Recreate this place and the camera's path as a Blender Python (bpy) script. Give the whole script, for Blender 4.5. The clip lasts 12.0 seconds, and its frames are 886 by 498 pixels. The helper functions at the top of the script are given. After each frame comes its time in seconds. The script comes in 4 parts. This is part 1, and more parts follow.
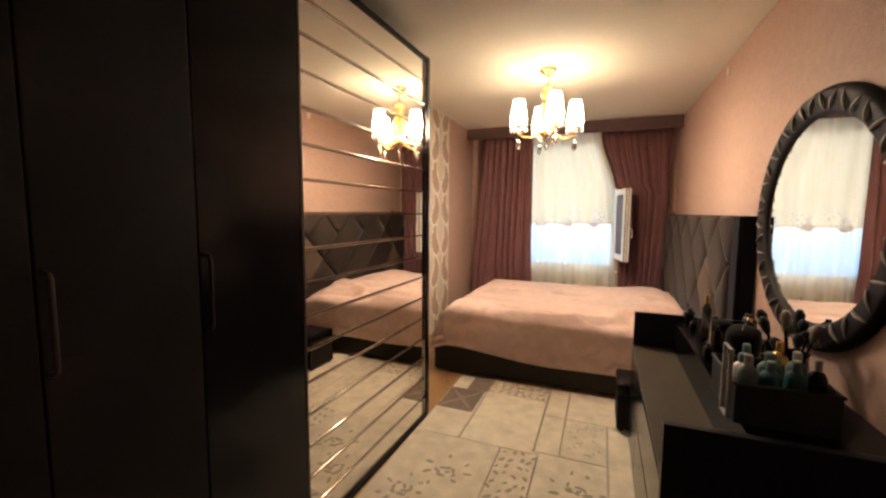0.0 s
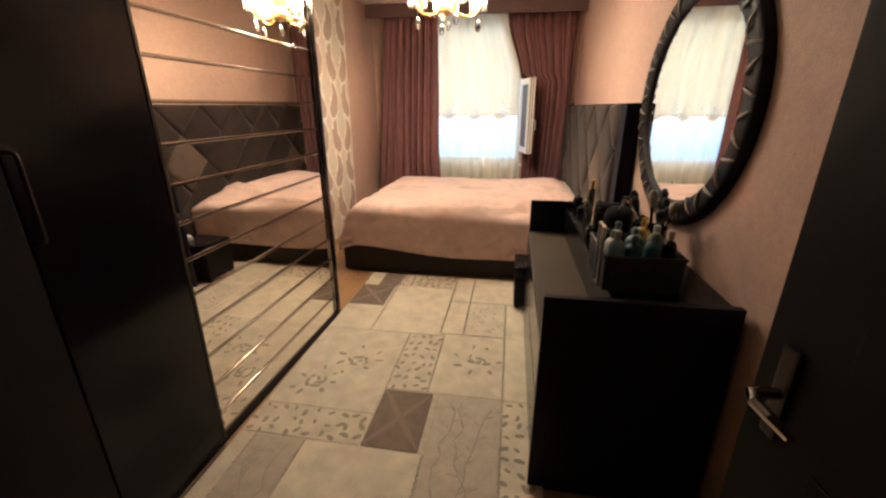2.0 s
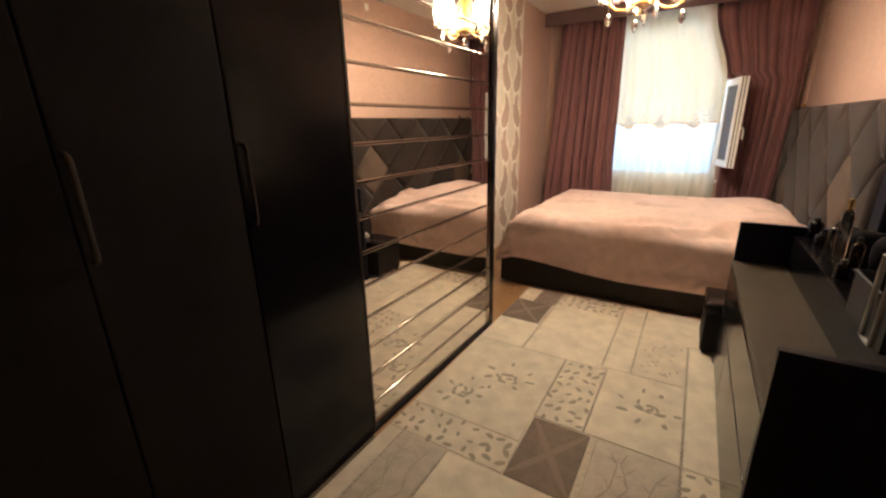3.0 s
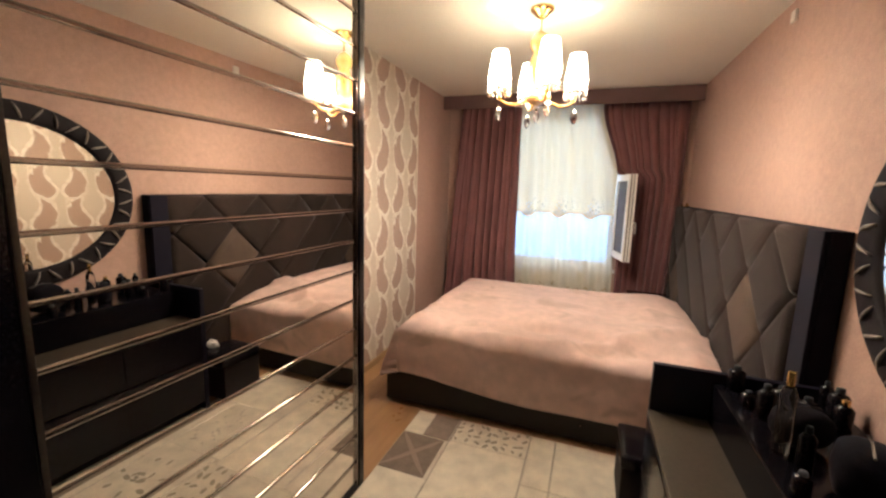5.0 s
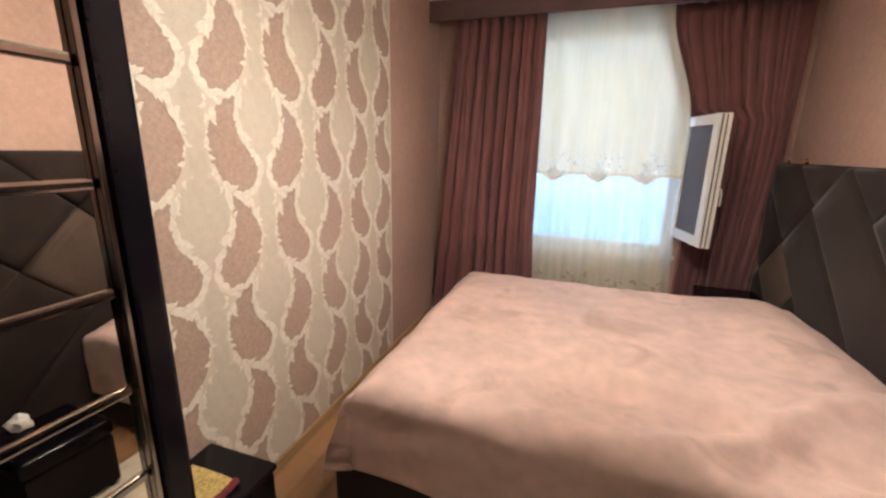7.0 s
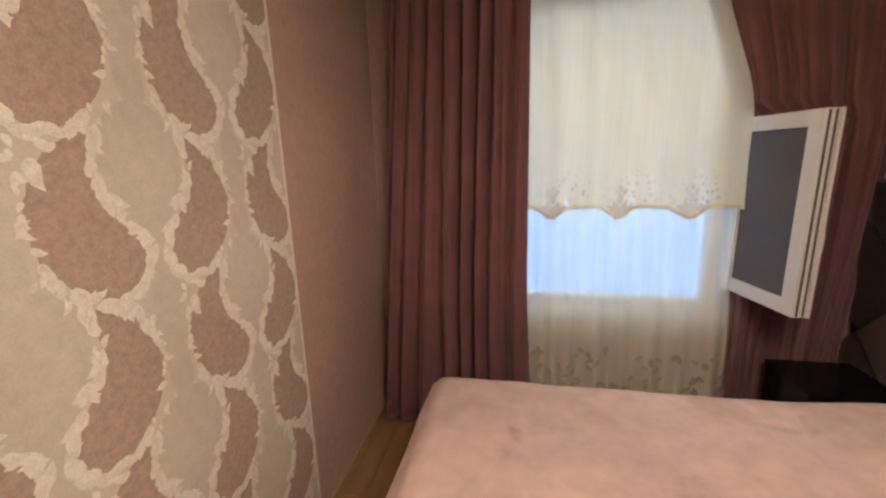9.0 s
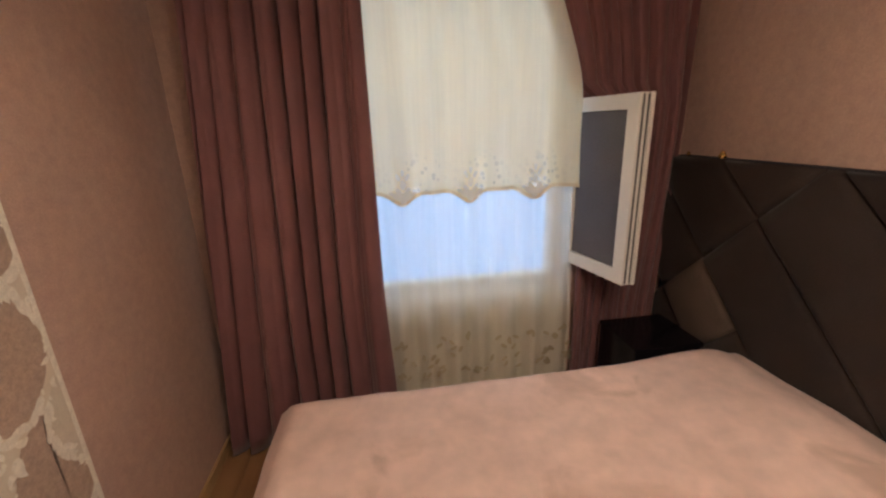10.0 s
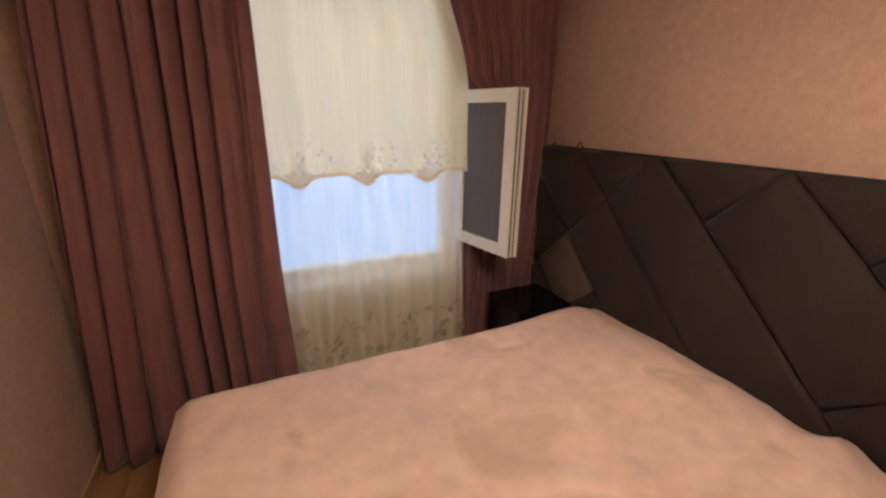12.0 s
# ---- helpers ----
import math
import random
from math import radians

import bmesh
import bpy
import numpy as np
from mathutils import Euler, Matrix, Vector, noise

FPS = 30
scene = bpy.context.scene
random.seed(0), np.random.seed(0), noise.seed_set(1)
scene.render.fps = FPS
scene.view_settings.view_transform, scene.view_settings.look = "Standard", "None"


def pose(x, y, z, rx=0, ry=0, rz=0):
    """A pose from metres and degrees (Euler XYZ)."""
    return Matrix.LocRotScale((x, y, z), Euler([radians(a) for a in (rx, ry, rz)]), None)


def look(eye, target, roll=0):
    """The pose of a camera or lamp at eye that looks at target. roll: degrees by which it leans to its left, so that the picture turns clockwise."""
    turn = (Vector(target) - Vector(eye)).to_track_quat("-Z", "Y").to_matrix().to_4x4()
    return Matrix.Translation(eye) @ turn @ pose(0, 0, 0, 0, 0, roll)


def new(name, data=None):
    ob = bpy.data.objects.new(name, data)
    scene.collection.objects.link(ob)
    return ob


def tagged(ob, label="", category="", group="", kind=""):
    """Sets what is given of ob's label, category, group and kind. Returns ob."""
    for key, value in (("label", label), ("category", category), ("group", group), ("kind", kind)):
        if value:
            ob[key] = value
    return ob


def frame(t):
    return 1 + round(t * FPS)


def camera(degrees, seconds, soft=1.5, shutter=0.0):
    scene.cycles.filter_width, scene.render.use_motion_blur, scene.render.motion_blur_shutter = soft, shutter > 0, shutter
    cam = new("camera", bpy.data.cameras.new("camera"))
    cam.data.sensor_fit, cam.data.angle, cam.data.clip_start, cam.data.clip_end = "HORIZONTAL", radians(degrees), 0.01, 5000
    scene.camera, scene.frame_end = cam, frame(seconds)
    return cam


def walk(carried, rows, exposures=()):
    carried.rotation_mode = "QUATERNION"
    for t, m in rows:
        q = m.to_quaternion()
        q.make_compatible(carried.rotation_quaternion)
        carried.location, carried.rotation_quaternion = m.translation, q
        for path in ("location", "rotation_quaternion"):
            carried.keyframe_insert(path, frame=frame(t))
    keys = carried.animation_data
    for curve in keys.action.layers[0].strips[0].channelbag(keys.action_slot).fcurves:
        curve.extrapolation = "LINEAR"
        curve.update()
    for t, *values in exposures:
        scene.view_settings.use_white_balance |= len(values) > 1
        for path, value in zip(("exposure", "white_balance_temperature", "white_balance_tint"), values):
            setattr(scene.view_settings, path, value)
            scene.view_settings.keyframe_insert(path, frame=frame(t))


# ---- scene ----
cam = camera(95.2, 12.0, soft=2.4)
PATH = [
    (0, (1.049, -0.142, 1.354), (0.319, 1.711, 1.17), 0.4),
    (0.5, (1.081, -0.159, 1.418), (0.369, 1.71, 1.463), 0.4),
    (1, (1.098, -0.147, 1.473), (0.67, 1.807, 1.459), 0.1),
    (1.5, (1.112, -0.118, 1.412), (0.887, 1.843, 1.089), 0.4),
    (2, (1.105, -0.076, 1.322), (0.797, 1.786, 0.659), 0.0),
    (2.5, (1.065, -0.049, 1.274), (0.437, 1.705, 0.548), -1.1),
    (3, (1.013, 0.023, 1.266), (0.008, 1.648, 0.678), -1.2),
    (3.2, (0.979, 0.061, 1.279), (-0.157, 1.627, 0.774), -1.3),
    (4.8, (1.004, 0.562, 1.464), (0.159, 2.362, 1.242), 1.7),
    (5, (0.96, 0.671, 1.448), (0.287, 2.53, 1.147), 1.8),
    (5.5, (0.851, 0.945, 1.413), (0.478, 2.852, 0.939), 1.9),
    (6, (0.779, 1.267, 1.375), (0.458, 3.156, 0.801), 2.4),
    (6.5, (0.691, 1.559, 1.349), (0.264, 3.426, 0.776), 2.0),
    (7, (0.535, 1.866, 1.387), (-0.077, 3.708, 0.905), 1.2),
    (7.2, (0.445, 1.987, 1.379), (-0.218, 3.828, 0.964), 1.2),
    (8.8, (0.234, 2.837, 1.508), (-0.281, 4.726, 1.104), -1.4),
    (9, (0.2, 2.933, 1.478), (-0.182, 4.848, 1.046), -1.7),
    (9.5, (0.219, 3.118, 1.475), (0.168, 5.046, 0.945), -1.7),
    (10, (0.246, 3.168, 1.518), (0.53, 5.06, 0.935), -1.8),
    (10.5, (0.146, 3.197, 1.512), (0.734, 5.029, 0.966), -1.3),
    (11, (0.108, 3.157, 1.527), (0.838, 4.948, 1.019), -0.7),
    (11.5, (0.115, 3.112, 1.525), (0.904, 4.869, 0.984), 0.2),
    (12, (0.165, 3.087, 1.499), (0.97, 4.806, 0.869), 0.9),
]
walk(cam, [(t, look(eye, target, roll)) for t, eye, target, roll in PATH],
     exposures=[(0.0, 0.88, 6400, 7), (1.0, 0.92, 6200, 5), (2.5, 1.0, 6150, 5), (5.5, 0.76, 5650, 5), (7.0, 0.70, 5350, 5), (9.0, 0.22, 5800, 8), (10.0, 0.09, 6050, 10), (12.0, 0.16, 6400, 12)])

# ---- world and light ----
world = bpy.data.worlds.new("overcast_sky")
scene.world = world
world.use_nodes = True
wn = world.node_tree.nodes
sky = wn.new("ShaderNodeTexSky")
sky.sky_type = "NISHITA"
sky.sun_disc = False
sky.sun_elevation, sky.sun_rotation = radians(28), radians(150)
world.node_tree.links.new(sky.outputs["Color"], wn["Background"].inputs["Color"])
wn["Background"].inputs["Strength"].default_value = 0.12
sun = new("sun", bpy.data.lights.new("sun", "SUN"))
sun.data.energy, sun.data.angle, sun.data.color = 0.8, radians(12), (1.0, 0.96, 0.9)
sun.matrix_world = look((0, 0, 30), (14, -24, 12))

# room limits
XL, XR, YS, YN, ZC = -0.605, 1.81, -0.42, 5.12, 2.40
CX, CY = 0.632, 3.005          # chandelier axis


# ---- materials ----
def material(name, color, rough=0.6, metal=0.0, spread=0.12, scale=8.0, fine=120.0, bump=0.15, depth=0.002, sheen=0.0,
             coat=0.0, rand=0.0, second=None):
    m = bpy.data.materials.new(name)
    m.use_nodes = True
    t = m.node_tree
    n, l = t.nodes, t.links
    b = n["Principled BSDF"]
    tc = n.new("ShaderNodeTexCoord")
    big = n.new("ShaderNodeTexNoise")
    big.inputs["Scale"].default_value, big.inputs["Detail"].default_value = scale, 4
    small = n.new("ShaderNodeTexNoise")
    small.inputs["Scale"].default_value, small.inputs["Detail"].default_value = fine, 3
    l.new(tc.outputs["Object"], big.inputs["Vector"])
    l.new(tc.outputs["Object"], small.inputs["Vector"])
    ramp = n.new("ShaderNodeMix")
    ramp.data_type = "RGBA"
    dark = [c * (1 - spread) for c in color]
    light = list(second) if second else [min(1, c * (1 + spread)) for c in color]
    ramp.inputs[6].default_value, ramp.inputs[7].default_value = (*dark, 1), (*light, 1)
    mixf = n.new("ShaderNodeMath")
    mixf.operation = "ADD"
    half = n.new("ShaderNodeMath")
    half.operation = "MULTIPLY"
    half.inputs[1].default_value = 0.5
    l.new(big.outputs["Fac"], mixf.inputs[0])
    l.new(small.outputs["Fac"], mixf.inputs[1])
    l.new(mixf.outputs[0], half.inputs[0])
    con = n.new("ShaderNodeMapRange")
    con.inputs["From Min"].default_value, con.inputs["From Max"].default_value = 0.32, 0.68
    l.new(half.outputs[0], con.inputs["Value"])
    l.new(con.outputs[0], ramp.inputs[0])
    out = ramp.outputs[2]
    if rand:
        info = n.new("ShaderNodeObjectInfo")
        hsv = n.new("ShaderNodeHueSaturation")
        mr = n.new("ShaderNodeMapRange")
        mr.inputs["To Min"].default_value, mr.inputs["To Max"].default_value = 1 - rand, 1 + rand
        l.new(info.outputs["Random"], mr.inputs["Value"])
        l.new(mr.outputs[0], hsv.inputs["Value"])
        l.new(out, hsv.inputs["Color"])
        out = hsv.outputs["Color"]
    l.new(out, b.inputs["Base Color"])
    b.inputs["Metallic"].default_value = metal
    rr = n.new("ShaderNodeMapRange")
    rr.inputs["To Min"].default_value, rr.inputs["To Max"].default_value = max(0.02, rough - 0.06), min(1, rough + 0.06)
    l.new(big.outputs["Fac"], rr.inputs["Value"])
    l.new(rr.outputs[0], b.inputs["Roughness"])
    if sheen:
        b.inputs["Sheen Weight"].default_value, b.inputs["Sheen Roughness"].default_value = sheen, 0.4
    if coat:
        b.inputs["Coat Weight"].default_value, b.inputs["Coat Roughness"].default_value = coat, 0.04
    if bump:
        bp = n.new("ShaderNodeBump")
        bp.inputs["Strength"].default_value, bp.inputs["Distance"].default_value = bump, depth
        l.new(small.outputs["Fac"], bp.inputs["Height"])
        l.new(bp.outputs[0], b.inputs["Normal"])
    return m


def wood(name, a, c, rough=0.35, along=1, rand=0.12):
    m = material(name, a, rough, second=c, spread=0.1, scale=3, fine=9, bump=0.08, depth=0.001, rand=rand)
    n, l = m.node_tree.nodes, m.node_tree.links
    mp = n.new("ShaderNodeMapping")
    sc = [22.0, 22.0, 22.0]
    sc[along] = 1.6
    mp.inputs["Scale"].default_value = sc
    tc = next(x for x in n if x.bl_idname == "ShaderNodeTexCoord")
    l.new(tc.outputs["Object"], mp.inputs["Vector"])
    for x in n:
        if x.bl_idname == "ShaderNodeTexNoise" and x.inputs["Scale"].default_value == 9.0:
            l.new(mp.outputs[0], x.inputs["Vector"])
            x.inputs["Scale"].default_value = 1.0
    return m


def cloth_through(name, color, clear, warm, back=0.5, openwork=None):
    """Thin curtain cloth: part open weave, part diffuse, part light let through."""
    m = bpy.data.materials.new(name)
    m.use_nodes = True
    t = m.node_tree
    n, l = t.nodes, t.links
    n.remove(n["Principled BSDF"])
    out = n["Material Output"]
    dif, tra, clr = n.new("ShaderNodeBsdfDiffuse"), n.new("ShaderNodeBsdfTranslucent"), n.new("ShaderNodeBsdfTransparent")
    tc = n.new("ShaderNodeTexCoord")
    noi = n.new("ShaderNodeTexNoise")
    mp = n.new("ShaderNodeMapping")
    mp.inputs["Scale"].default_value = (60, 4, 2.5)
    l.new(tc.outputs["Object"], mp.inputs["Vector"])
    l.new(mp.outputs[0], noi.inputs["Vector"])
    noi.inputs["Scale"].default_value, noi.inputs["Detail"].default_value = 1.0, 3
    mix = n.new("ShaderNodeMix")
    mix.data_type = "RGBA"
    mix.inputs[6].default_value, mix.inputs[7].default_value = (*[c * 0.82 for c in color], 1), (*color, 1)
    l.new(noi.outputs["Fac"], mix.inputs[0])
    l.new(mix.outputs[2], dif.inputs["Color"])
    tra.inputs["Color"].default_value = (*warm, 1)
    a, b = n.new("ShaderNodeMixShader"), n.new("ShaderNodeMixShader")
    a.inputs[0].default_value = back
    l.new(dif.outputs[0], a.inputs[1])
    l.new(tra.outputs[0], a.inputs[2])
    mr = n.new("ShaderNodeMapRange")
    mr.inputs["To Min"].default_value, mr.inputs["To Max"].default_value = clear - 0.1, clear + 0.1
    l.new(noi.outputs["Fac"], mr.inputs["Value"])
    open_ = mr.outputs[0]
    if openwork:
        # eyelets punched in the cloth, denser towards the scalloped hem
        sep = n.new("ShaderNodeSeparateXYZ")
        l.new(tc.outputs["Object"], sep.inputs[0])
        vor = n.new("ShaderNodeTexVoronoi")
        vor.inputs["Scale"].default_value = 34
        l.new(tc.outputs["Object"], vor.inputs["Vector"])
        hole = n.new("ShaderNodeMapRange")
        hole.inputs["From Min"].default_value, hole.inputs["From Max"].default_value = 0.42, 0.30
        l.new(vor.outputs["Distance"], hole.inputs["Value"])
        band = n.new("ShaderNodeMapRange")
        band.inputs["From Min"].default_value, band.inputs["From Max"].default_value = openwork[1], openwork[0]
        l.new(sep.outputs["Z"], band.inputs["Value"])
        wave = n.new("ShaderNodeMath")
        wave.operation = "SINE"
        k = n.new("ShaderNodeMath")
        k.operation = "MULTIPLY_ADD"
        k.inputs[1].default_value, k.inputs[2].default_value = 22.0, 1.2
        l.new(sep.outputs["X"], k.inputs[0])
        l.new(k.outputs[0], wave.inputs[0])
        clus = n.new("ShaderNodeMapRange")
        clus.inputs["From Min"].default_value, clus.inputs["From Max"].default_value = -0.5, 0.6
        clus.inputs["To Min"].default_value = 0.15
        l.new(wave.outputs[0], clus.inputs["Value"])
        p1, p2, p3 = n.new("ShaderNodeMath"), n.new("ShaderNodeMath"), n.new("ShaderNodeMath")
        p1.operation = p2.operation = "MULTIPLY"
        p3.operation = "MULTIPLY_ADD"
        l.new(hole.outputs[0], p1.inputs[0])
        l.new(band.outputs[0], p1.inputs[1])
        l.new(p1.outputs[0], p2.inputs[0])
        l.new(clus.outputs[0], p2.inputs[1])
        l.new(p2.outputs[0], p3.inputs[0])
        p3.inputs[1].default_value = 0.5
        l.new(open_, p3.inputs[2])
        open_ = p3.outputs[0]
    l.new(open_, b.inputs[0])
    l.new(a.outputs[0], b.inputs[1])
    l.new(clr.outputs[0], b.inputs[2])
    l.new(b.outputs[0], out.inputs["Surface"])
    return m


def glow(name, color, strength, base=(0.8, 0.8, 0.8)):
    m = material(name, base, 0.6, bump=0)
    b = m.node_tree.nodes["Principled BSDF"]
    b.inputs["Emission Color"].default_value, b.inputs["Emission Strength"].default_value = (*color, 1), strength
    return m


def glass(name, color, rough=0.02, through_=1.0):
    m = bpy.data.materials.new(name)
    m.use_nodes = True
    b = m.node_tree.nodes["Principled BSDF"]
    b.inputs["Base Color"].default_value = (*color, 1)
    b.inputs["Roughness"].default_value, b.inputs["Transmission Weight"].default_value = rough, through_
    b.inputs["IOR"].default_value = 1.48
    return m


WALL = material("salmon_textured_wallpaper", (0.52, 0.345, 0.275), 0.7, spread=0.13, scale=34, fine=170, bump=0.6, depth=0.003)
WALL_CREAM = material("cream_wallpaper_ground", (0.71, 0.63, 0.515), 0.5, spread=0.08, scale=4, fine=150, bump=0.3)
PAISLEY = material("taupe_paisley_print", (0.46, 0.335, 0.26), 0.65, spread=0.22, scale=60, fine=220, bump=0.5, depth=0.002)
SCROLL = material("pale_gilt_scroll_print", (0.85, 0.785, 0.68), 0.42, spread=0.2, scale=55, fine=200, bump=0.5)
URN = material("greige_urn_print", (0.66, 0.585, 0.475), 0.45, spread=0.10, scale=30, fine=200, bump=0.3)
CEIL = material("ceiling_white_paint", (0.78, 0.74, 0.65), 0.8, spread=0.04, scale=2, fine=60, bump=0.1)
FLOORWOOD = wood("honey_laminate", (0.30, 0.16, 0.07), (0.42, 0.24, 0.11), 0.3, along=1)
BASEWOOD = wood("baseboard_honey_wood", (0.38, 0.24, 0.11), (0.48, 0.31, 0.15), 0.4, along=1)
BLACKGLOSS = material("black_high_gloss_lacquer", (0.0055, 0.0048, 0.007), 0.17, spread=0.2, scale=2, bump=0)
BLACKMATT = material("black_brown_laminate", (0.011, 0.008, 0.009), 0.6, spread=0.3, scale=4, fine=80, bump=0.15)
NAVYGLOSS = material("blue_black_lacquer", (0.007, 0.007, 0.015), 0.4, spread=0.2, scale=3, bump=0.05)
VANITYTOP = material("brown_gloss_vanity_top", (0.056, 0.044, 0.032), 0.5, spread=0.2, scale=6, fine=70, bump=0.05)
CHROME = material("polished_chrome", (0.40, 0.36, 0.33), 0.12, metal=1.0, spread=0.05, bump=0.02)
DARKMETAL = material("dull_dark_metal", (0.07, 0.058, 0.05), 0.4, metal=0.9, spread=0.2, scale=30, bump=0.1)
GOLD = material("antique_gold_metal", (0.70, 0.48, 0.18), 0.25, metal=1.0, spread=0.15, scale=40, bump=0.1)
MIRROR = material("silvered_mirror_glass", (0.90, 0.875, 0.83), 0.02, metal=1.0, spread=0.01, bump=0.0)
MIRROR.node_tree.nodes["Principled BSDF"].inputs["Roughness"].default_value = 0.0
for lk in list(MIRROR.node_tree.links):
    if lk.to_socket.name == "Roughness":
        MIRROR.node_tree.links.remove(lk)
VELVET = material("brown_velvet_upholstery", (0.030, 0.0205, 0.0172), 0.85, spread=0.3, scale=5, fine=200, bump=0.2, sheen=0.13, rand=0.18)
# paler copy of the brown velvet: light on its nap, put into the colour
VELVETPALE = material("nap_lit_velvet_upholstery", (0.082, 0.058, 0.044), 0.85, spread=0.3, scale=5, fine=200, bump=0.2, sheen=0.06, rand=0.2)
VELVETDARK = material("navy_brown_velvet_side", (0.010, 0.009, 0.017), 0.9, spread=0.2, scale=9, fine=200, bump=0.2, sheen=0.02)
BEDBASE = material("charcoal_brown_bed_fabric", (0.020, 0.015, 0.012), 0.75, spread=0.25, scale=12, fine=220, bump=0.3)
BLANKET = material("dusty_pink_plush_blanket", (0.74, 0.535, 0.47), 0.9, spread=0.16, scale=1.6, fine=15, bump=0.15, depth=0.006, sheen=0.12)
nap = BLANKET.node_tree.nodes.new("ShaderNodeTexNoise")
nap.inputs["Scale"].default_value, nap.inputs["Detail"].default_value, nap.inputs["Distortion"].default_value = 3.3, 5, 0.8
nap_coord = next(q for q in BLANKET.node_tree.nodes if q.bl_idname == "ShaderNodeTexCoord")
BLANKET.node_tree.links.new(nap_coord.outputs["Object"], nap.inputs["Vector"])
nap_range = BLANKET.node_tree.nodes.new("ShaderNodeMapRange")
nap_range.inputs["From Min"].default_value, nap_range.inputs["From Max"].default_value = 0.57, 0.68
nap_range.inputs["To Max"].default_value = 0.42
BLANKET.node_tree.links.new(nap.outputs["Fac"], nap_range.inputs["Value"])
nap_mix = BLANKET.node_tree.nodes.new("ShaderNodeMix")
nap_mix.data_type = "RGBA"
nap_mix.inputs[7].default_value = (0.40, 0.26, 0.19, 1)
nap_base = BLANKET.node_tree.nodes["Principled BSDF"].inputs["Base Color"]
BLANKET.node_tree.links.new(nap_base.links[0].from_socket, nap_mix.inputs[6])
BLANKET.node_tree.links.new(nap_range.outputs[0], nap_mix.inputs[0])
BLANKET.node_tree.links.new(nap_mix.outputs[2], nap_base)
DRAPE = material("mauve_brown_drape_cloth", (0.195, 0.082, 0.083), 0.75, spread=0.18, scale=6, fine=240, bump=0.25, sheen=0.3)
CORNICE = material("dark_mauve_pelmet_cloth", (0.15, 0.092, 0.088), 0.8, spread=0.2, scale=6, fine=200, bump=0.3)
LACE = cloth_through("cream_lace_valance", (0.97, 0.89, 0.68), 0.12, (1.0, 0.88, 0.62), 0.66, (1.20, 1.42))
SHEER = cloth_through("white_sheer_voile", (0.95, 0.89, 0.73), 0.34, (0.86, 0.88, 0.86), 0.30)
EMBROID = cloth_through("white_satin_embroidery", (0.97, 0.95, 0.92), 0.12, (0.95, 0.97, 1.0), 0.35)
HEMTHREAD = cloth_through("grey_gold_hem_thread", (0.62, 0.56, 0.43), 0.25, (0.62, 0.55, 0.40))
SCALLOP = cloth_through("golden_scallop_trim", (0.90, 0.76, 0.52), 0.15, (0.95, 0.76, 0.50))
PVC = material("white_window_plastic", (0.80, 0.78, 0.74), 0.35, spread=0.04, bump=0.05)
GASKET = material("grey_rubber_gasket", (0.10, 0.10, 0.10), 0.6)
PANE = glass("window_glass", (0.92, 0.95, 0.95))
RUGCREAM = material("rug_cream_pile", (0.68, 0.61, 0.49), 0.95, spread=0.24, scale=11, fine=300, bump=0.6, depth=0.004, rand=0.07)
RUGGREY = material("rug_grey_beige_pile", (0.52, 0.46, 0.38), 0.95, spread=0.2, scale=25, fine=300, bump=0.6, depth=0.004, rand=0.08)
RUGDARK = material("rug_taupe_pile", (0.215, 0.165, 0.13), 0.95, spread=0.25, scale=25, fine=300, bump=0.6, depth=0.004, rand=0.1)
RUGCROSS = material("rug_pale_taupe_cross", (0.275, 0.215, 0.17), 0.95, spread=0.3, scale=25, fine=300, bump=0.6)
RUGSPOT = material("rug_olive_grey_flowers", (0.34, 0.295, 0.225), 0.95, spread=0.35, scale=40, fine=300, bump=0.6)
RUGVEIN = material("rug_grey_branch_print", (0.40, 0.345, 0.275), 0.95, spread=0.3, scale=40, fine=300, bump=0.6)
RUGSEAM = material("rug_stitched_seam", (0.56, 0.49, 0.39), 0.95, spread=0.25, scale=60, fine=300, bump=0.6)
SHADE = glow("lit_fabric_shade", (1.0, 0.79, 0.54), 12.0, (0.85, 0.8, 0.7))
AMBER = material("amber_glass_column", (0.78, 0.45, 0.14), 0.18, spread=0.15, scale=20, bump=0.05, coat=0.5)
AMBER.node_tree.nodes["Principled BSDF"].inputs["Transmission Weight"].default_value = 0.4
CRYSTAL = glass("clear_crystal", (0.98, 0.96, 0.92), 0.03)
DOORWOOD = wood("dark_wenge_door", (0.005, 0.0038, 0.004), (0.008, 0.006, 0.006), 0.6, along=2)
WHITEPLASTIC = material("white_plastic", (0.78, 0.76, 0.72), 0.35, spread=0.04, bump=0.03)
# white plastic again, its colour darkened for the dim end of the vanity
DIMPLASTIC = material("dimmed_white_plastic", (0.36, 0.36, 0.35), 0.4, spread=0.1, bump=0.03)
TEAL = material("teal_plastic_bottle", (0.012, 0.095, 0.11), 0.3, spread=0.15, scale=20, bump=0.05)
PALEBLUE = material("pale_blue_plastic", (0.13, 0.20, 0.215), 0.4, spread=0.1, bump=0.05)
BASKET = material("dark_mesh_basket", (0.03, 0.035, 0.04), 0.45, spread=0.3, scale=40, bump=0.2)
DARKBOTTLE = material("dark_glass_bottle", (0.006, 0.0045, 0.006), 0.25, spread=0.3, scale=20, bump=0.02)
DARKFRAME = material("dark_carved_frame", (0.012, 0.009, 0.011), 0.6, spread=0.3, scale=30, fine=180, bump=0.3)
SILVERLEAF = material("silver_leaf_relief", (0.26, 0.23, 0.20), 0.5, metal=0.3, spread=0.35, scale=70, bump=0.4)
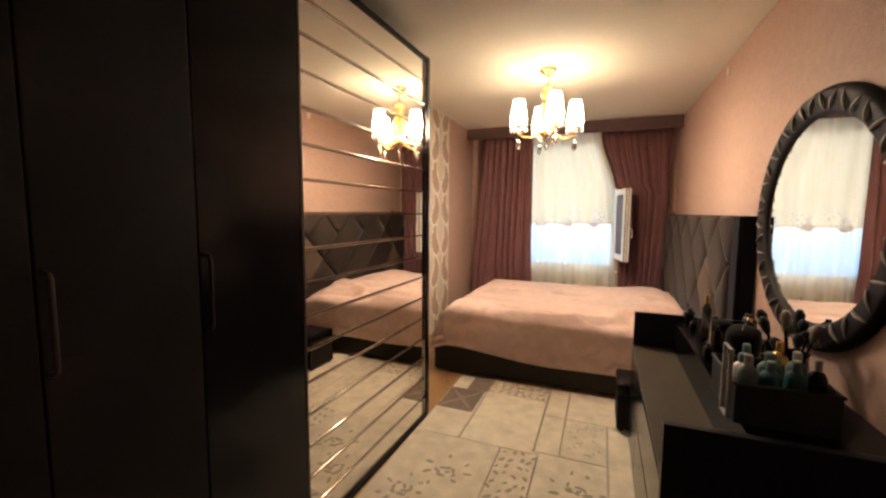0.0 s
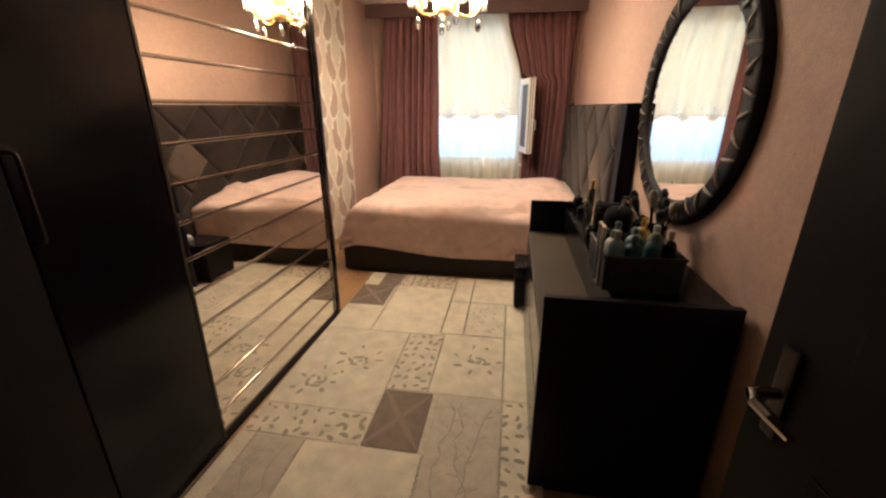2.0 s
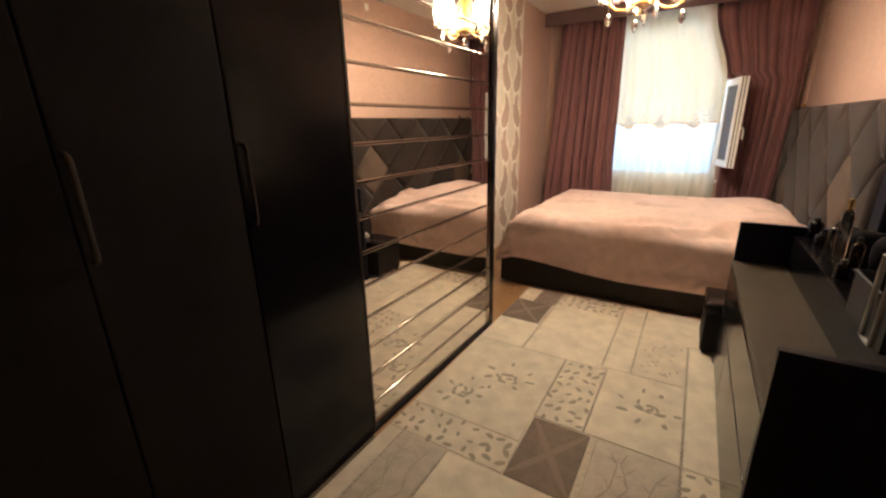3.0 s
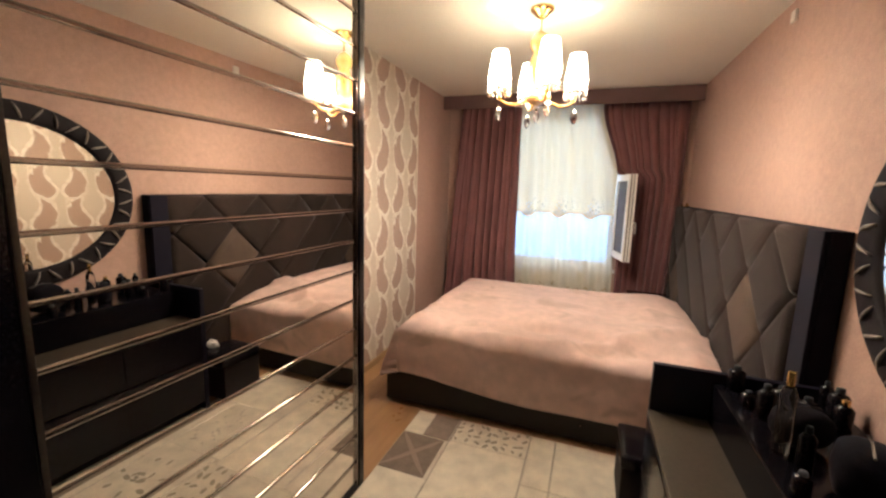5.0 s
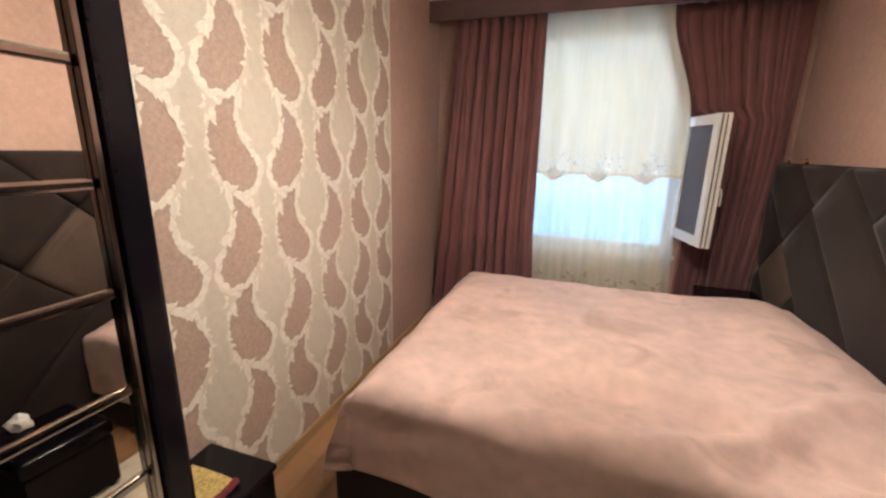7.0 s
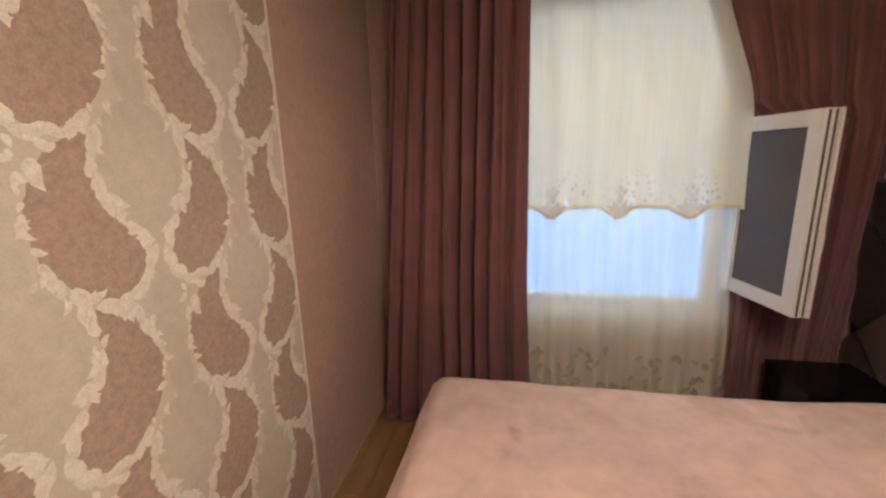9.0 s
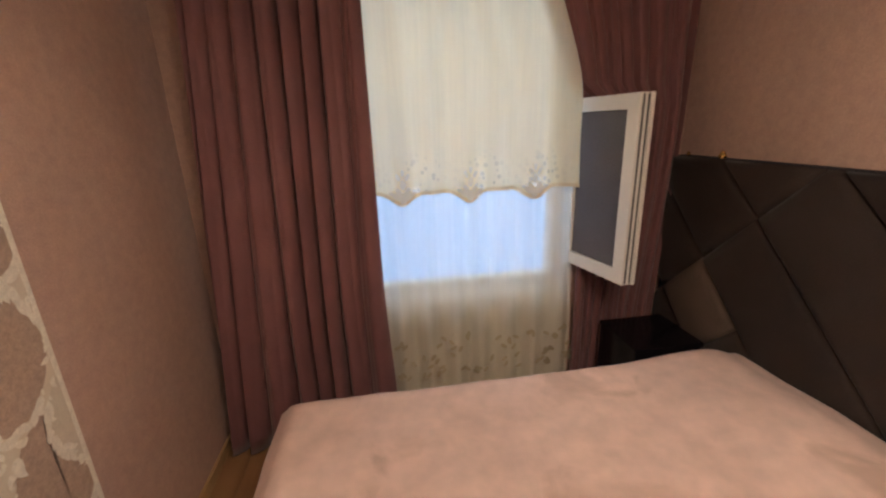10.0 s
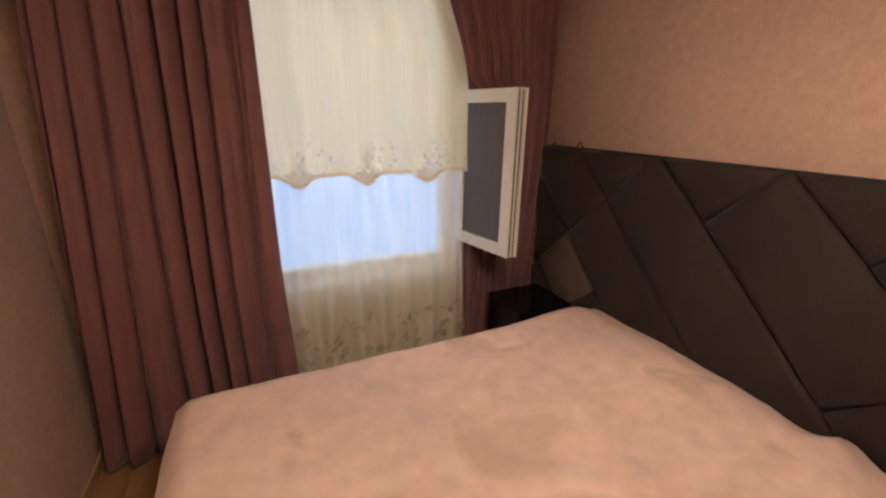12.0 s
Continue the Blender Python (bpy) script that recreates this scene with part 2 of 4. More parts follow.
REDCLOTH = material("dark_red_cloth", (0.16, 0.02, 0.03), 0.85, spread=0.25, scale=30, bump=0.3)
YELLOWPRINT = material("yellow_printed_cloth", (0.55, 0.42, 0.14), 0.85, spread=0.4, scale=60, bump=0.3)
PLASTER = material("hall_plaster", (0.10, 0.08, 0.07), 0.9, spread=0.1, bump=0.2)


for blk in (BLACKGLOSS, BLACKMATT, NAVYGLOSS, DOORWOOD, DARKBOTTLE, BASKET, DARKFRAME, VELVET, VELVETPALE, VELVETDARK, VANITYTOP):
    blk.node_tree.nodes["Principled BSDF"].inputs["Specular IOR Level"].default_value = 0.18


BLACKGLOSS.node_tree.nodes["Principled BSDF"].inputs["Specular IOR Level"].default_value = 0.22


# ---- building helpers ----
def thing(name, at, label, category, group=""):
    return place_empty(name, at, label, category, group)


def place_empty(name, at, label, category, group):
    e = new(name)
    e.location = at
    e.empty_display_size = 0.05
    return tagged(e, label, category, group)


def origin_of(ob):
    v = Vector((0, 0, 0))
    while ob is not None:
        v = v + Vector(ob.location)
        ob = ob.parent
    return v


def part(name, bm, mat, parent=None, label="", smooth=False):
    """One mesh object, its bmesh given in world metres, under a thing or a part."""
    if parent is not None:
        bmesh.ops.translate(bm, verts=bm.verts, vec=-origin_of(parent))
    me = bpy.data.meshes.new(name)
    bm.normal_update()
    bm.to_mesh(me)
    bm.free()
    me.materials.append(mat)
    if smooth:
        me.polygons.foreach_set("use_smooth", [True] * len(me.polygons))
    ob = new(name, me)
    if parent is not None:
        ob.parent = parent
    if label:
        tagged(ob, label)
    return ob


def structure(name, bm, mat, label, category):
    return tagged(part(name, bm, mat), label, category, kind="structure")


def add_box(bm, x0, x1, y0, y1, z0, z1, bevel=0.0, seg=2):
    r = bmesh.ops.create_cube(bm, size=1)
    v = r["verts"]
    bmesh.ops.scale(bm, verts=v, vec=(x1 - x0, y1 - y0, z1 - z0))
    bmesh.ops.translate(bm, verts=v, vec=((x0 + x1) / 2, (y0 + y1) / 2, (z0 + z1) / 2))
    if bevel:
        ed = list({e for q in v for e in q.link_edges})
        bmesh.ops.bevel(bm, geom=ed, offset=bevel, segments=seg, affect="EDGES", profile=0.7)
    return bm


def box(x0, x1, y0, y1, z0, z1, bevel=0.0, seg=2):
    return add_box(bmesh.new(), x0, x1, y0, y1, z0, z1, bevel, seg)


def add_lathe(bm, profile, cx, cy, z0=0.0, seg=20, caps=True):
    rings = []
    for r, z in profile:
        rings.append([bm.verts.new((cx + r * math.cos(2 * math.pi * i / seg), cy + r * math.sin(2 * math.pi * i / seg), z0 + z)) for i in range(seg)])
    for a, b in zip(rings, rings[1:]):
        for i in range(seg):
            j = (i + 1) % seg
            bm.faces.new((a[i], a[j], b[j], b[i]))
    if caps:
        bm.faces.new(list(reversed(rings[0])))
        bm.faces.new(rings[-1])
    return bm


def lathe(profile, cx, cy, z0=0.0, seg=20, caps=True):
    return add_lathe(bmesh.new(), profile, cx, cy, z0, seg, caps)


def add_tube(bm, pts, radius, seg=8):
    """A round bar along points, of one radius or one for each point."""
    pts = [Vector(p) for p in pts]
    rad = radius if isinstance(radius, (list, tuple)) else [radius] * len(pts)
    rings = []
    side = None
    for i, p in enumerate(pts):
        d = (pts[min(i + 1, len(pts) - 1)] - pts[max(i - 1, 0)]).normalized()
        if side is None:
            side = d.orthogonal().normalized()
        side = (side - d * side.dot(d)).normalized()
        up = d.cross(side)
        rings.append([bm.verts.new(p + (side * math.cos(a) + up * math.sin(a)) * rad[i]) for a in (2 * math.pi * k / seg for k in range(seg))])
    for a, b in zip(rings, rings[1:]):
        for k in range(seg):
            j = (k + 1) % seg
            bm.faces.new((a[k], a[j], b[j], b[k]))
    bm.faces.new(list(reversed(rings[0])))
    bm.faces.new(rings[-1])
    return bm


def tube(pts, radius, seg=8):
    return add_tube(bmesh.new(), pts, radius, seg)


def grid(nu, nv, f, thick=0.0):
    """A sheet of (nu+1) x (nv+1) points f(u, v), u and v from 0 to 1."""
    bm = bmesh.new()
    vs = [[bm.verts.new(f(i / nu, j / nv)) for j in range(nv + 1)] for i in range(nu + 1)]
    for i in range(nu):
        for j in range(nv):
            bm.faces.new((vs[i][j], vs[i + 1][j], vs[i + 1][j + 1], vs[i][j + 1]))
    if thick:
        bm.normal_update()
        back = [[bm.verts.new(q.co - q.normal * thick) for q in row] for row in vs]
        for i in range(nu):
            for j in range(nv):
                bm.faces.new((back[i][j], back[i][j + 1], back[i + 1][j + 1], back[i + 1][j]))
        for i in range(nu):
            bm.faces.new((vs[i][0], back[i][0], back[i + 1][0], vs[i + 1][0]))
            bm.faces.new((vs[i][nv], vs[i + 1][nv], back[i + 1][nv], back[i][nv]))
        for j in range(nv):
            bm.faces.new((vs[0][j], vs[0][j + 1], back[0][j + 1], back[0][j]))
            bm.faces.new((vs[nu][j], back[nu][j], back[nu][j + 1], vs[nu][j + 1]))
    return bm


def sstep(a, b, x):
    t = min(1, max(0, (x - a) / (b - a)))
    return t * t * (3 - 2 * t)


# ---- shell of the room ----
TH = 0.12
structure("floor", box(XL - TH, XR + TH, YS - 2.2, YN + 0.3, -0.06, -0.004), BASEWOOD, "honey-coloured wooden laminate floor", "floor")
structure("ceiling", box(XL - TH, XR + TH, YS - 2.2, YN + 0.3, ZC, ZC + 0.1), CEIL, "off-white painted flat ceiling", "ceiling")
structure("wall_right", box(XR, XR + TH, YS, YN, -0.05, ZC), WALL, "salmon textured wallpaper wall behind the bed", "wall")
PAIS_END = 4.215
structure("wall_left", box(XL - TH, XL, YS, YN, -0.05, ZC), WALL, "salmon wallpapered wall beside the bed", "wall")
# window wall with its opening
WX0, WX1, WZ0, WZ1 = 0.02, 1.20, 0.66, 2.24
wallm = bmesh.new()
add_box(wallm, XL - TH, WX0, YN, YN + 0.28, -0.05, ZC)
add_box(wallm, WX1, XR + TH, YN, YN + 0.28, -0.05, ZC)
structure("wall_window", wallm, WALL, "salmon wall beside the window behind curtains", "wall")
wallm = bmesh.new()
add_box(wallm, WX0, WX1, YN, YN + 0.28, -0.05, WZ0)
add_box(wallm, WX0, WX1, YN, YN + 0.28, WZ1, ZC)
structure("wall_sill", wallm, WALL_CREAM, "cream wall below and above the window", "wall")
# near wall with the doorway, and the hall behind it
DX0, DX1, DZ = 0.74, 1.64, 2.06
wallm = bmesh.new()
add_box(wallm, XL - TH, DX0, YS - TH, YS, -0.05, ZC)
add_box(wallm, DX1, XR + TH, YS - TH, YS, -0.05, ZC)
add_box(wallm, DX0, DX1, YS - TH, YS, DZ, ZC)
structure("wall_door", wallm, WALL, "salmon wall with the bedroom doorway", "wall")
hall = bmesh.new()
add_box(hall, XL - TH, XL, YS - 2.2, YS - TH, -0.05, ZC)
add_box(hall, XR, XR + TH, YS - 2.2, YS - TH, -0.05, ZC)
add_box(hall, XL - TH, XR + TH, YS - 2.3, YS - 2.2, -0.05, ZC)
structure("wall_hall", hall, PLASTER, "plain dark plaster walls of the hall", "wall")
for k, (a, b, c, d) in enumerate(((XL, XL + 0.014, 2.26, YN), (XR - 0.014, XR, -0.3, 2.44))):
    structure("baseboard", box(a, b, c, d, 0, 0.055, 0.003), BASEWOOD, "honey wood baseboard along the wall", "baseboard")
# door frame
fr = bmesh.new()
add_box(fr, DX0 - 0.07, DX0, YS, YS + 0.015, 0, DZ + 0.07, 0.004)
add_box(fr, DX1, DX1 + 0.07, YS, YS + 0.015, 0, DZ + 0.07, 0.004)
add_box(fr, DX0, DX1, YS, YS + 0.015, DZ, DZ + 0.07, 0.004)
structure("trim", fr, DOORWOOD, "dark wenge door casing", "trim")


# ---- open room door ----
def build_door():
    d = thing("door", (1.635, -0.36, 0.0), "open dark wenge room door with brass lever handle", "door")
    w, t, h = 0.905, 0.038, 2.02
    part("door_leaf", box(0, w, -t / 2, t / 2, 0.012, h, 0.003), DOORWOOD, None)
    leaf = bpy.data.objects["door_leaf"]
    leaf.parent = d
    st = bmesh.new()
    for x0, x1, z0, z1 in ((0.13, w - 0.13, 0.14, 0.86), (0.13, w - 0.13, 1.02, 1.88)):
        add_box(st, x0, x1, t / 2 - 0.002, t / 2 + 0.004, z0, z1, 0.003)
    mould = part("panel", st, DOORWOOD, None)
    mould.parent = d
    hd = bmesh.new()
    add_box(hd, w - 0.068, w - 0.038, t / 2, t / 2 + 0.007, 0.855, 1.005, 0.006)
    plate = part("handle_plate", hd, DARKMETAL, None, "dull dark metal handle plate")
    plate.parent = d
    lever = part("lever", tube([(w - 0.055, t / 2, 0.93), (w - 0.055, t / 2 + 0.045, 0.93), (w - 0.075, t / 2 + 0.052, 0.93), (w - 0.105, t / 2 + 0.052, 0.928), (w - 0.135, t / 2 + 0.047, 0.922)], [0.009, 0.009, 0.010, 0.009, 0.007]), CHROME, None, "polished lever")
    lever.parent = d
    d.rotation_euler = (0, 0, radians(97.0))


build_door()


# ---- window ----
def build_window():
    w = tagged(new("window_1"), "white plastic window with one casement open", "window", kind="structure")
    w.location = (0.6, YN + 0.1, WZ0)
    f = bmesh.new()
    y0, y1 = YN + 0.06, YN + 0.13
    for a in ((WX0, WX0 + 0.055, y0, y1, WZ0, WZ1), (WX1 - 0.055, WX1, y0, y1, WZ0, WZ1), (WX0, WX1, y0 + .001, y1 - .001, WZ0, WZ0 + 0.055), (WX0, WX1, y0 + .001, y1 - .001, WZ1 - 0.055, WZ1)):
        add_box(f, *a, 0.004)
    part("window_frame", f, PVC, w)
    g = part("pane", box(WX0 + 0.05, WX1 - 0.05, YN + 0.09, YN + 0.096, WZ0 + 0.05, WZ1 - 0.05), PANE, w)
    g.visible_shadow = False
    part("window_sill", box(WX0 - 0.05, WX1 + 0.03, YN - 0.03, YN + 0.06, WZ0 - 0.03, WZ0 - 0.002, 0.006), PVC, w)
    return w


build_window()


def build_casement():
    """The open sash: hinged on the right jamb, swung into the room."""
    hx, hy, fx, fy = 1.226, 5.108, 1.316, 4.694
    d = Vector((fx - hx, fy - hy, 0))
    L = d.length
    z0, z1, t, b = 0.82, 1.62, 0.058, 0.062
    c = thing("window_casement", (hx, hy, z0), "open white plastic window casement with dark glass", "window")

    def bar(name, u0, u1, za, zb, ta, tb, m, bev=0.004, label=""):
        o = part(name, box(u0, u1, ta, tb, za, zb, bev), m, None, label)
        o.parent = c
        return o
    H = z1 - z0
    bar("stile", 0, b, 0, H, -t, 0, PVC)
    bar("stile", L - b, L, 0, H, -t, 0, PVC)
    bar("rail", b, L - b, 0, b, -t + 0.001, -0.001, PVC)
    bar("rail", b, L - b, H - b, H, -t + 0.001, -0.001, PVC)
    bar("bead", L - 0.006, L + 0.004, 0.006, H - 0.006, -0.046, -0.038, GASKET, 0.001, "grey rubber gasket")
    bar("bead", L - 0.006, L + 0.005, 0.006, H - 0.006, -0.020, -0.014, GASKET, 0.001, "grey rubber gasket")
    bar("sash_lip", L - 0.012, L + 0.012, 0.0, H, -0.008, 0.006, PVC, 0.003)
    p = bar("pane", b - 0.006, L - b + 0.006, b - 0.006, H - b + 0.006, -0.032, -0.026, PANE, 0)
    # added grey sheet that covers the pane's bright sky reflection
    bar("pane_tone_sheet", b - 0.004, L - b + 0.004, b - 0.004, H - b + 0.004, -0.042, -0.040, PANETONE, 0)
    h = part("handle", tube([(L - 0.03, 0.0, 0.36), (L - 0.03, 0.035, 0.36), (L - 0.03, 0.04, 0.33), (L - 0.03, 0.04, 0.26)], 0.008), PVC, None, "white turn handle")
    h.parent = c
    c.rotation_euler = (0, 0, math.atan2(d.y, d.x))


# flat grey that paints the pane's dull reflection as colour
PANETONE = material("painted_pane_reflection", (0.11, 0.10, 0.11), 0.6, spread=0.2, scale=5, bump=0.02)
build_casement()
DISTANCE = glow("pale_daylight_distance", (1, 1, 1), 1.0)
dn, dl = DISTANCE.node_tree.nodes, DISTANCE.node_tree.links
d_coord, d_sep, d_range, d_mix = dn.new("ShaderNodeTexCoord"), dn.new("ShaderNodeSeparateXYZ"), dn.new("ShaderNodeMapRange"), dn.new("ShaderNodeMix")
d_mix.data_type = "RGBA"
# glowing board standing in for daylight: bluish below, brighter above to backlight the lace
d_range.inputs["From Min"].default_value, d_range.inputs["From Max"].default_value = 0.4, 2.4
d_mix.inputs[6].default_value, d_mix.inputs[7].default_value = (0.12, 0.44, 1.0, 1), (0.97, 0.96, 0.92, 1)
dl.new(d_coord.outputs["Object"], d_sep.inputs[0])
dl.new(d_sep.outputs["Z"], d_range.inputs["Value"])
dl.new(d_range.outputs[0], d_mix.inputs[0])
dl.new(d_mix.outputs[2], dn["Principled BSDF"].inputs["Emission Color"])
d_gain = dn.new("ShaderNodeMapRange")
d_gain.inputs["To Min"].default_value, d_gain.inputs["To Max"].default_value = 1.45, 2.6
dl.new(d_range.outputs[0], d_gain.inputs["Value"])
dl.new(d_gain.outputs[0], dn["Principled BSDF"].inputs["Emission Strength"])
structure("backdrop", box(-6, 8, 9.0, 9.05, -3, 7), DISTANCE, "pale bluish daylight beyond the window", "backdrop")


# ---- wardrobe ----
def build_wardrobe():
    w = thing("wardrobe", (-0.3, 0.95, 0.0), "long black wardrobe with a striped mirror door", "wardrobe")
    xf = -0.022
    top = 2.292
    y0, y1 = -0.40, 2.236
    body = bmesh.new()
    add_box(body, XL + 0.002, xf, y0, y0 + 0.02, 0, top)
    add_box(body, XL + 0.002, xf, y1 - 0.02, y1, 0, top)
    add_box(body, XL + 0.002, xf, y0, y1, top - 0.02, top, 0.002)
    add_box(body, XL + 0.002, xf - 0.02, y0 + .02, y1 - .02, 0, 0.02)
    add_box(body, XL + 0.002, XL + 0.02, y0 + .02, y1 - .02, 0.02, top - 0.02)
    add_box(body, XL + 0.02, xf - 0.034, 1.05, 1.07, 0.02, top - 0.02)
    part("body", body, BLACKMATT, w)
    part("plinth_rail", box(xf, 0.016, y0, 1.058, 0.0, 0.022, 0.003), CHROME, w, "dull metal floor rail")
    for a, b, m, lab in ((0.658, 1.074, BLACKGLOSS, "black high-gloss door"), (0.302, 0.652, BLACKMATT, ""), (-0.052, 0.298, BLACKMATT, ""), (-0.398, -0.056, BLACKMATT, "")):
        d = part("door", box(xf, 0.0, a, b, 0.026, top - 0.004, 0.003), m, w, lab)
        if lab:
            part("edge_trim", box(xf + 0.001, 0.002, b + 0.0005, b + 0.013, 0.026, top - 0.004, 0.002), DARKMETAL, d, "narrow dull metal edge")
        hy = a + 0.012
        part("handle", tube([(0.001, hy, 1.012), (0.022, hy, 1.018), (0.026, hy, 1.03), (0.026, hy, 1.21), (0.022, hy, 1.222), (0.001, hy, 1.228)], 0.0055), DARKMETAL, d, "slim metal bar handle")
    m = part("mirror_door", box(xf, -0.006, 1.058, 2.232, 0.022, 2.285, 0.002), BLACKMATT, w, "mirror door with black frame")
    fb = bmesh.new()
    add_box(fb, -0.006, 0.018, 2.196, 2.236, 0.0, 2.292, 0.006)
    part("frame_stile", fb, BLACKGLOSS, m)
    part("frame_stile", box(-0.006, 0.010, 1.056, 1.068, 0.0, 2.292, 0.003), CHROME, m, "narrow metal edge")
    part("edge_trim", box(-0.006, 0.012, 2.186, 2.1945, 0.02, 2.285, 0.002), CHROME, m, "narrow metal edge")
    part("frame_rail", box(-0.006, 0.012, 1.068, 2.196, 0.0, 0.022, 0.003), BLACKMATT, m)
    part("frame_rail", box(-0.006, 0.010, 1.068, 2.196, 2.268, 2.292, 0.003), BLACKMATT, m)
    # mirror panes between raised metal strips
    step = 0.1335
    zs = [2.140 - step * k for k in range(16)]
    edges = [2.268] + zs + [0.022]
    for hi, lo in zip(edges, edges[1:]):
        part("mirror_pane", box(-0.006, 0.0, 1.069, 2.185, lo + 0.004, hi - 0.004, 0.0), MIRROR, m)
    sb = None
    for z in zs:
        if sb is None:
            sb = part("strip", box(-0.006, 0.005, 1.069, 2.185, z - 0.0065, z + 0.0065, 0.0035, 2), CHROME, m, "raised metal strip")
            base = z
        else:
            o = new("strip", sb.data)
            o.parent = m
            o.location = (0, 0, z - base)
            tagged(o, "raised metal strip")
    # the sliding mirror door runs a little askew in its rail
    turn = Matrix.Rotation(-0.015, 3, "Z")
    pivot = Vector((0.0, 2.15, 0.0)) - origin_of(w)
    m.location = pivot - turn @ pivot
    m.rotation_euler = (0, 0, -0.015)


build_wardrobe()


def black_cabinet(x0, x1, y0, y1, h, face, label, group):
    """Small black bedside cabinet; face: 'y' opens towards -y, 'x' towards the bed side."""
    c = thing("nightstand", ((x0 + x1) / 2, (y0 + y1) / 2, 0), label, "nightstand", group)
    part("plinth", box(x0 + 0.03, x1 - 0.05, y0 + 0.03, y1 - 0.05, 0, 0.062, 0.003), BLACKMATT, c)
    part("body", box(x0, x1 - 0.02, y0, y1, 0.062, h - 0.022, 0.006), BLACKGLOSS, c)
    part("top", box(x0 - 0.004, x1 + 0.004, y0 - 0.004, y1 + 0.004, h - 0.021, h, 0.006), BLACKGLOSS, c)
    n = 2
    hh = (h - 0.022 - 0.07) / n
    for k in range(n):
        d = part("drawer", box(x1 - 0.019, x1, y0 + 0.008, y1 - 0.008, 0.068 + k * hh, 0.062 + (k + 1) * hh, 0.005), BLACKGLOSS, c)
        part("knob", lathe([(0.0, -0.012), (0.012, -0.008), (0.014, 0.0), (0.010, 0.010), (0.0, 0.013)], x1 + 0.014, (y0 + y1) / 2, 0.068 + (k + .5) * hh, 10, False), CRYSTAL, d, "clear crystal knob")
    return c


black_cabinet(XL + 0.02, -0.315, 2.262, 2.745, 0.385, "x", "low black gloss cabinet squeezed beside the wardrobe", "bedside cabinets")
# folded printed cloth on it
cl = thing("folded_cloth", (-0.42, 2.52, 0.386), "folded yellow printed cloth with dark red border", "cloth")
part("cloth", grid(14, 14, lambda u, v: (-0.54 + 0.17 * u, 2.40 + 0.24 * v, 0.390 + 0.012 * noise.noise((u * 4, v * 4, 2)) + 0.012), 0.010), YELLOWPRINT, cl, smooth=True)
part("border", tube([(-0.365, 2.40 + 0.24 * k / 8, 0.398 + 0.004 * math.sin(k * 1.7)) for k in range(9)], 0.011), REDCLOTH, cl, "dark red rolled border")
black_cabinet(1.355, 1.70, 4.66, 4.97, 0.50, "y", "black bedside cabinet between bed and curtain", "bedside cabinets")


# ---- bed ----
BX0, BX1, BY0, BY1 = -0.250, 1.70, 2.975, 4.50


def build_bed():
    bed = thing("bed", (0.75, 3.75, 0.0), "double bed with low dark upholstered base", "bed")
    part("base", box(BX0, 1.69, BY0, BY1, 0.02, 0.30, 0.012), BEDBASE, bed)
    part("mattress", box(BX0 + 0.05, 1.67, BY0 + 0.05, BY1 - 0.05, 0.30, 0.46, 0.06, 4), RUGCREAM, bed)
    for x in (BX0 + 0.08, 1.6):
        for y in (BY0 + 0.08, BY1 - 0.08):
            part("foot", box(x - 0.03, x + 0.03, y - 0.03, y + 0.03, 0.0, 0.022, 0.003), BLACKMATT, bed)
    part("stud", lathe([(0.0, -0.006), (0.006, -0.003), (0.007, 0.002), (0.0, 0.006)], 1.0, BY0 - 0.003, 0.12, 10, False), CHROME, bed, "small metal stud")


build_bed()


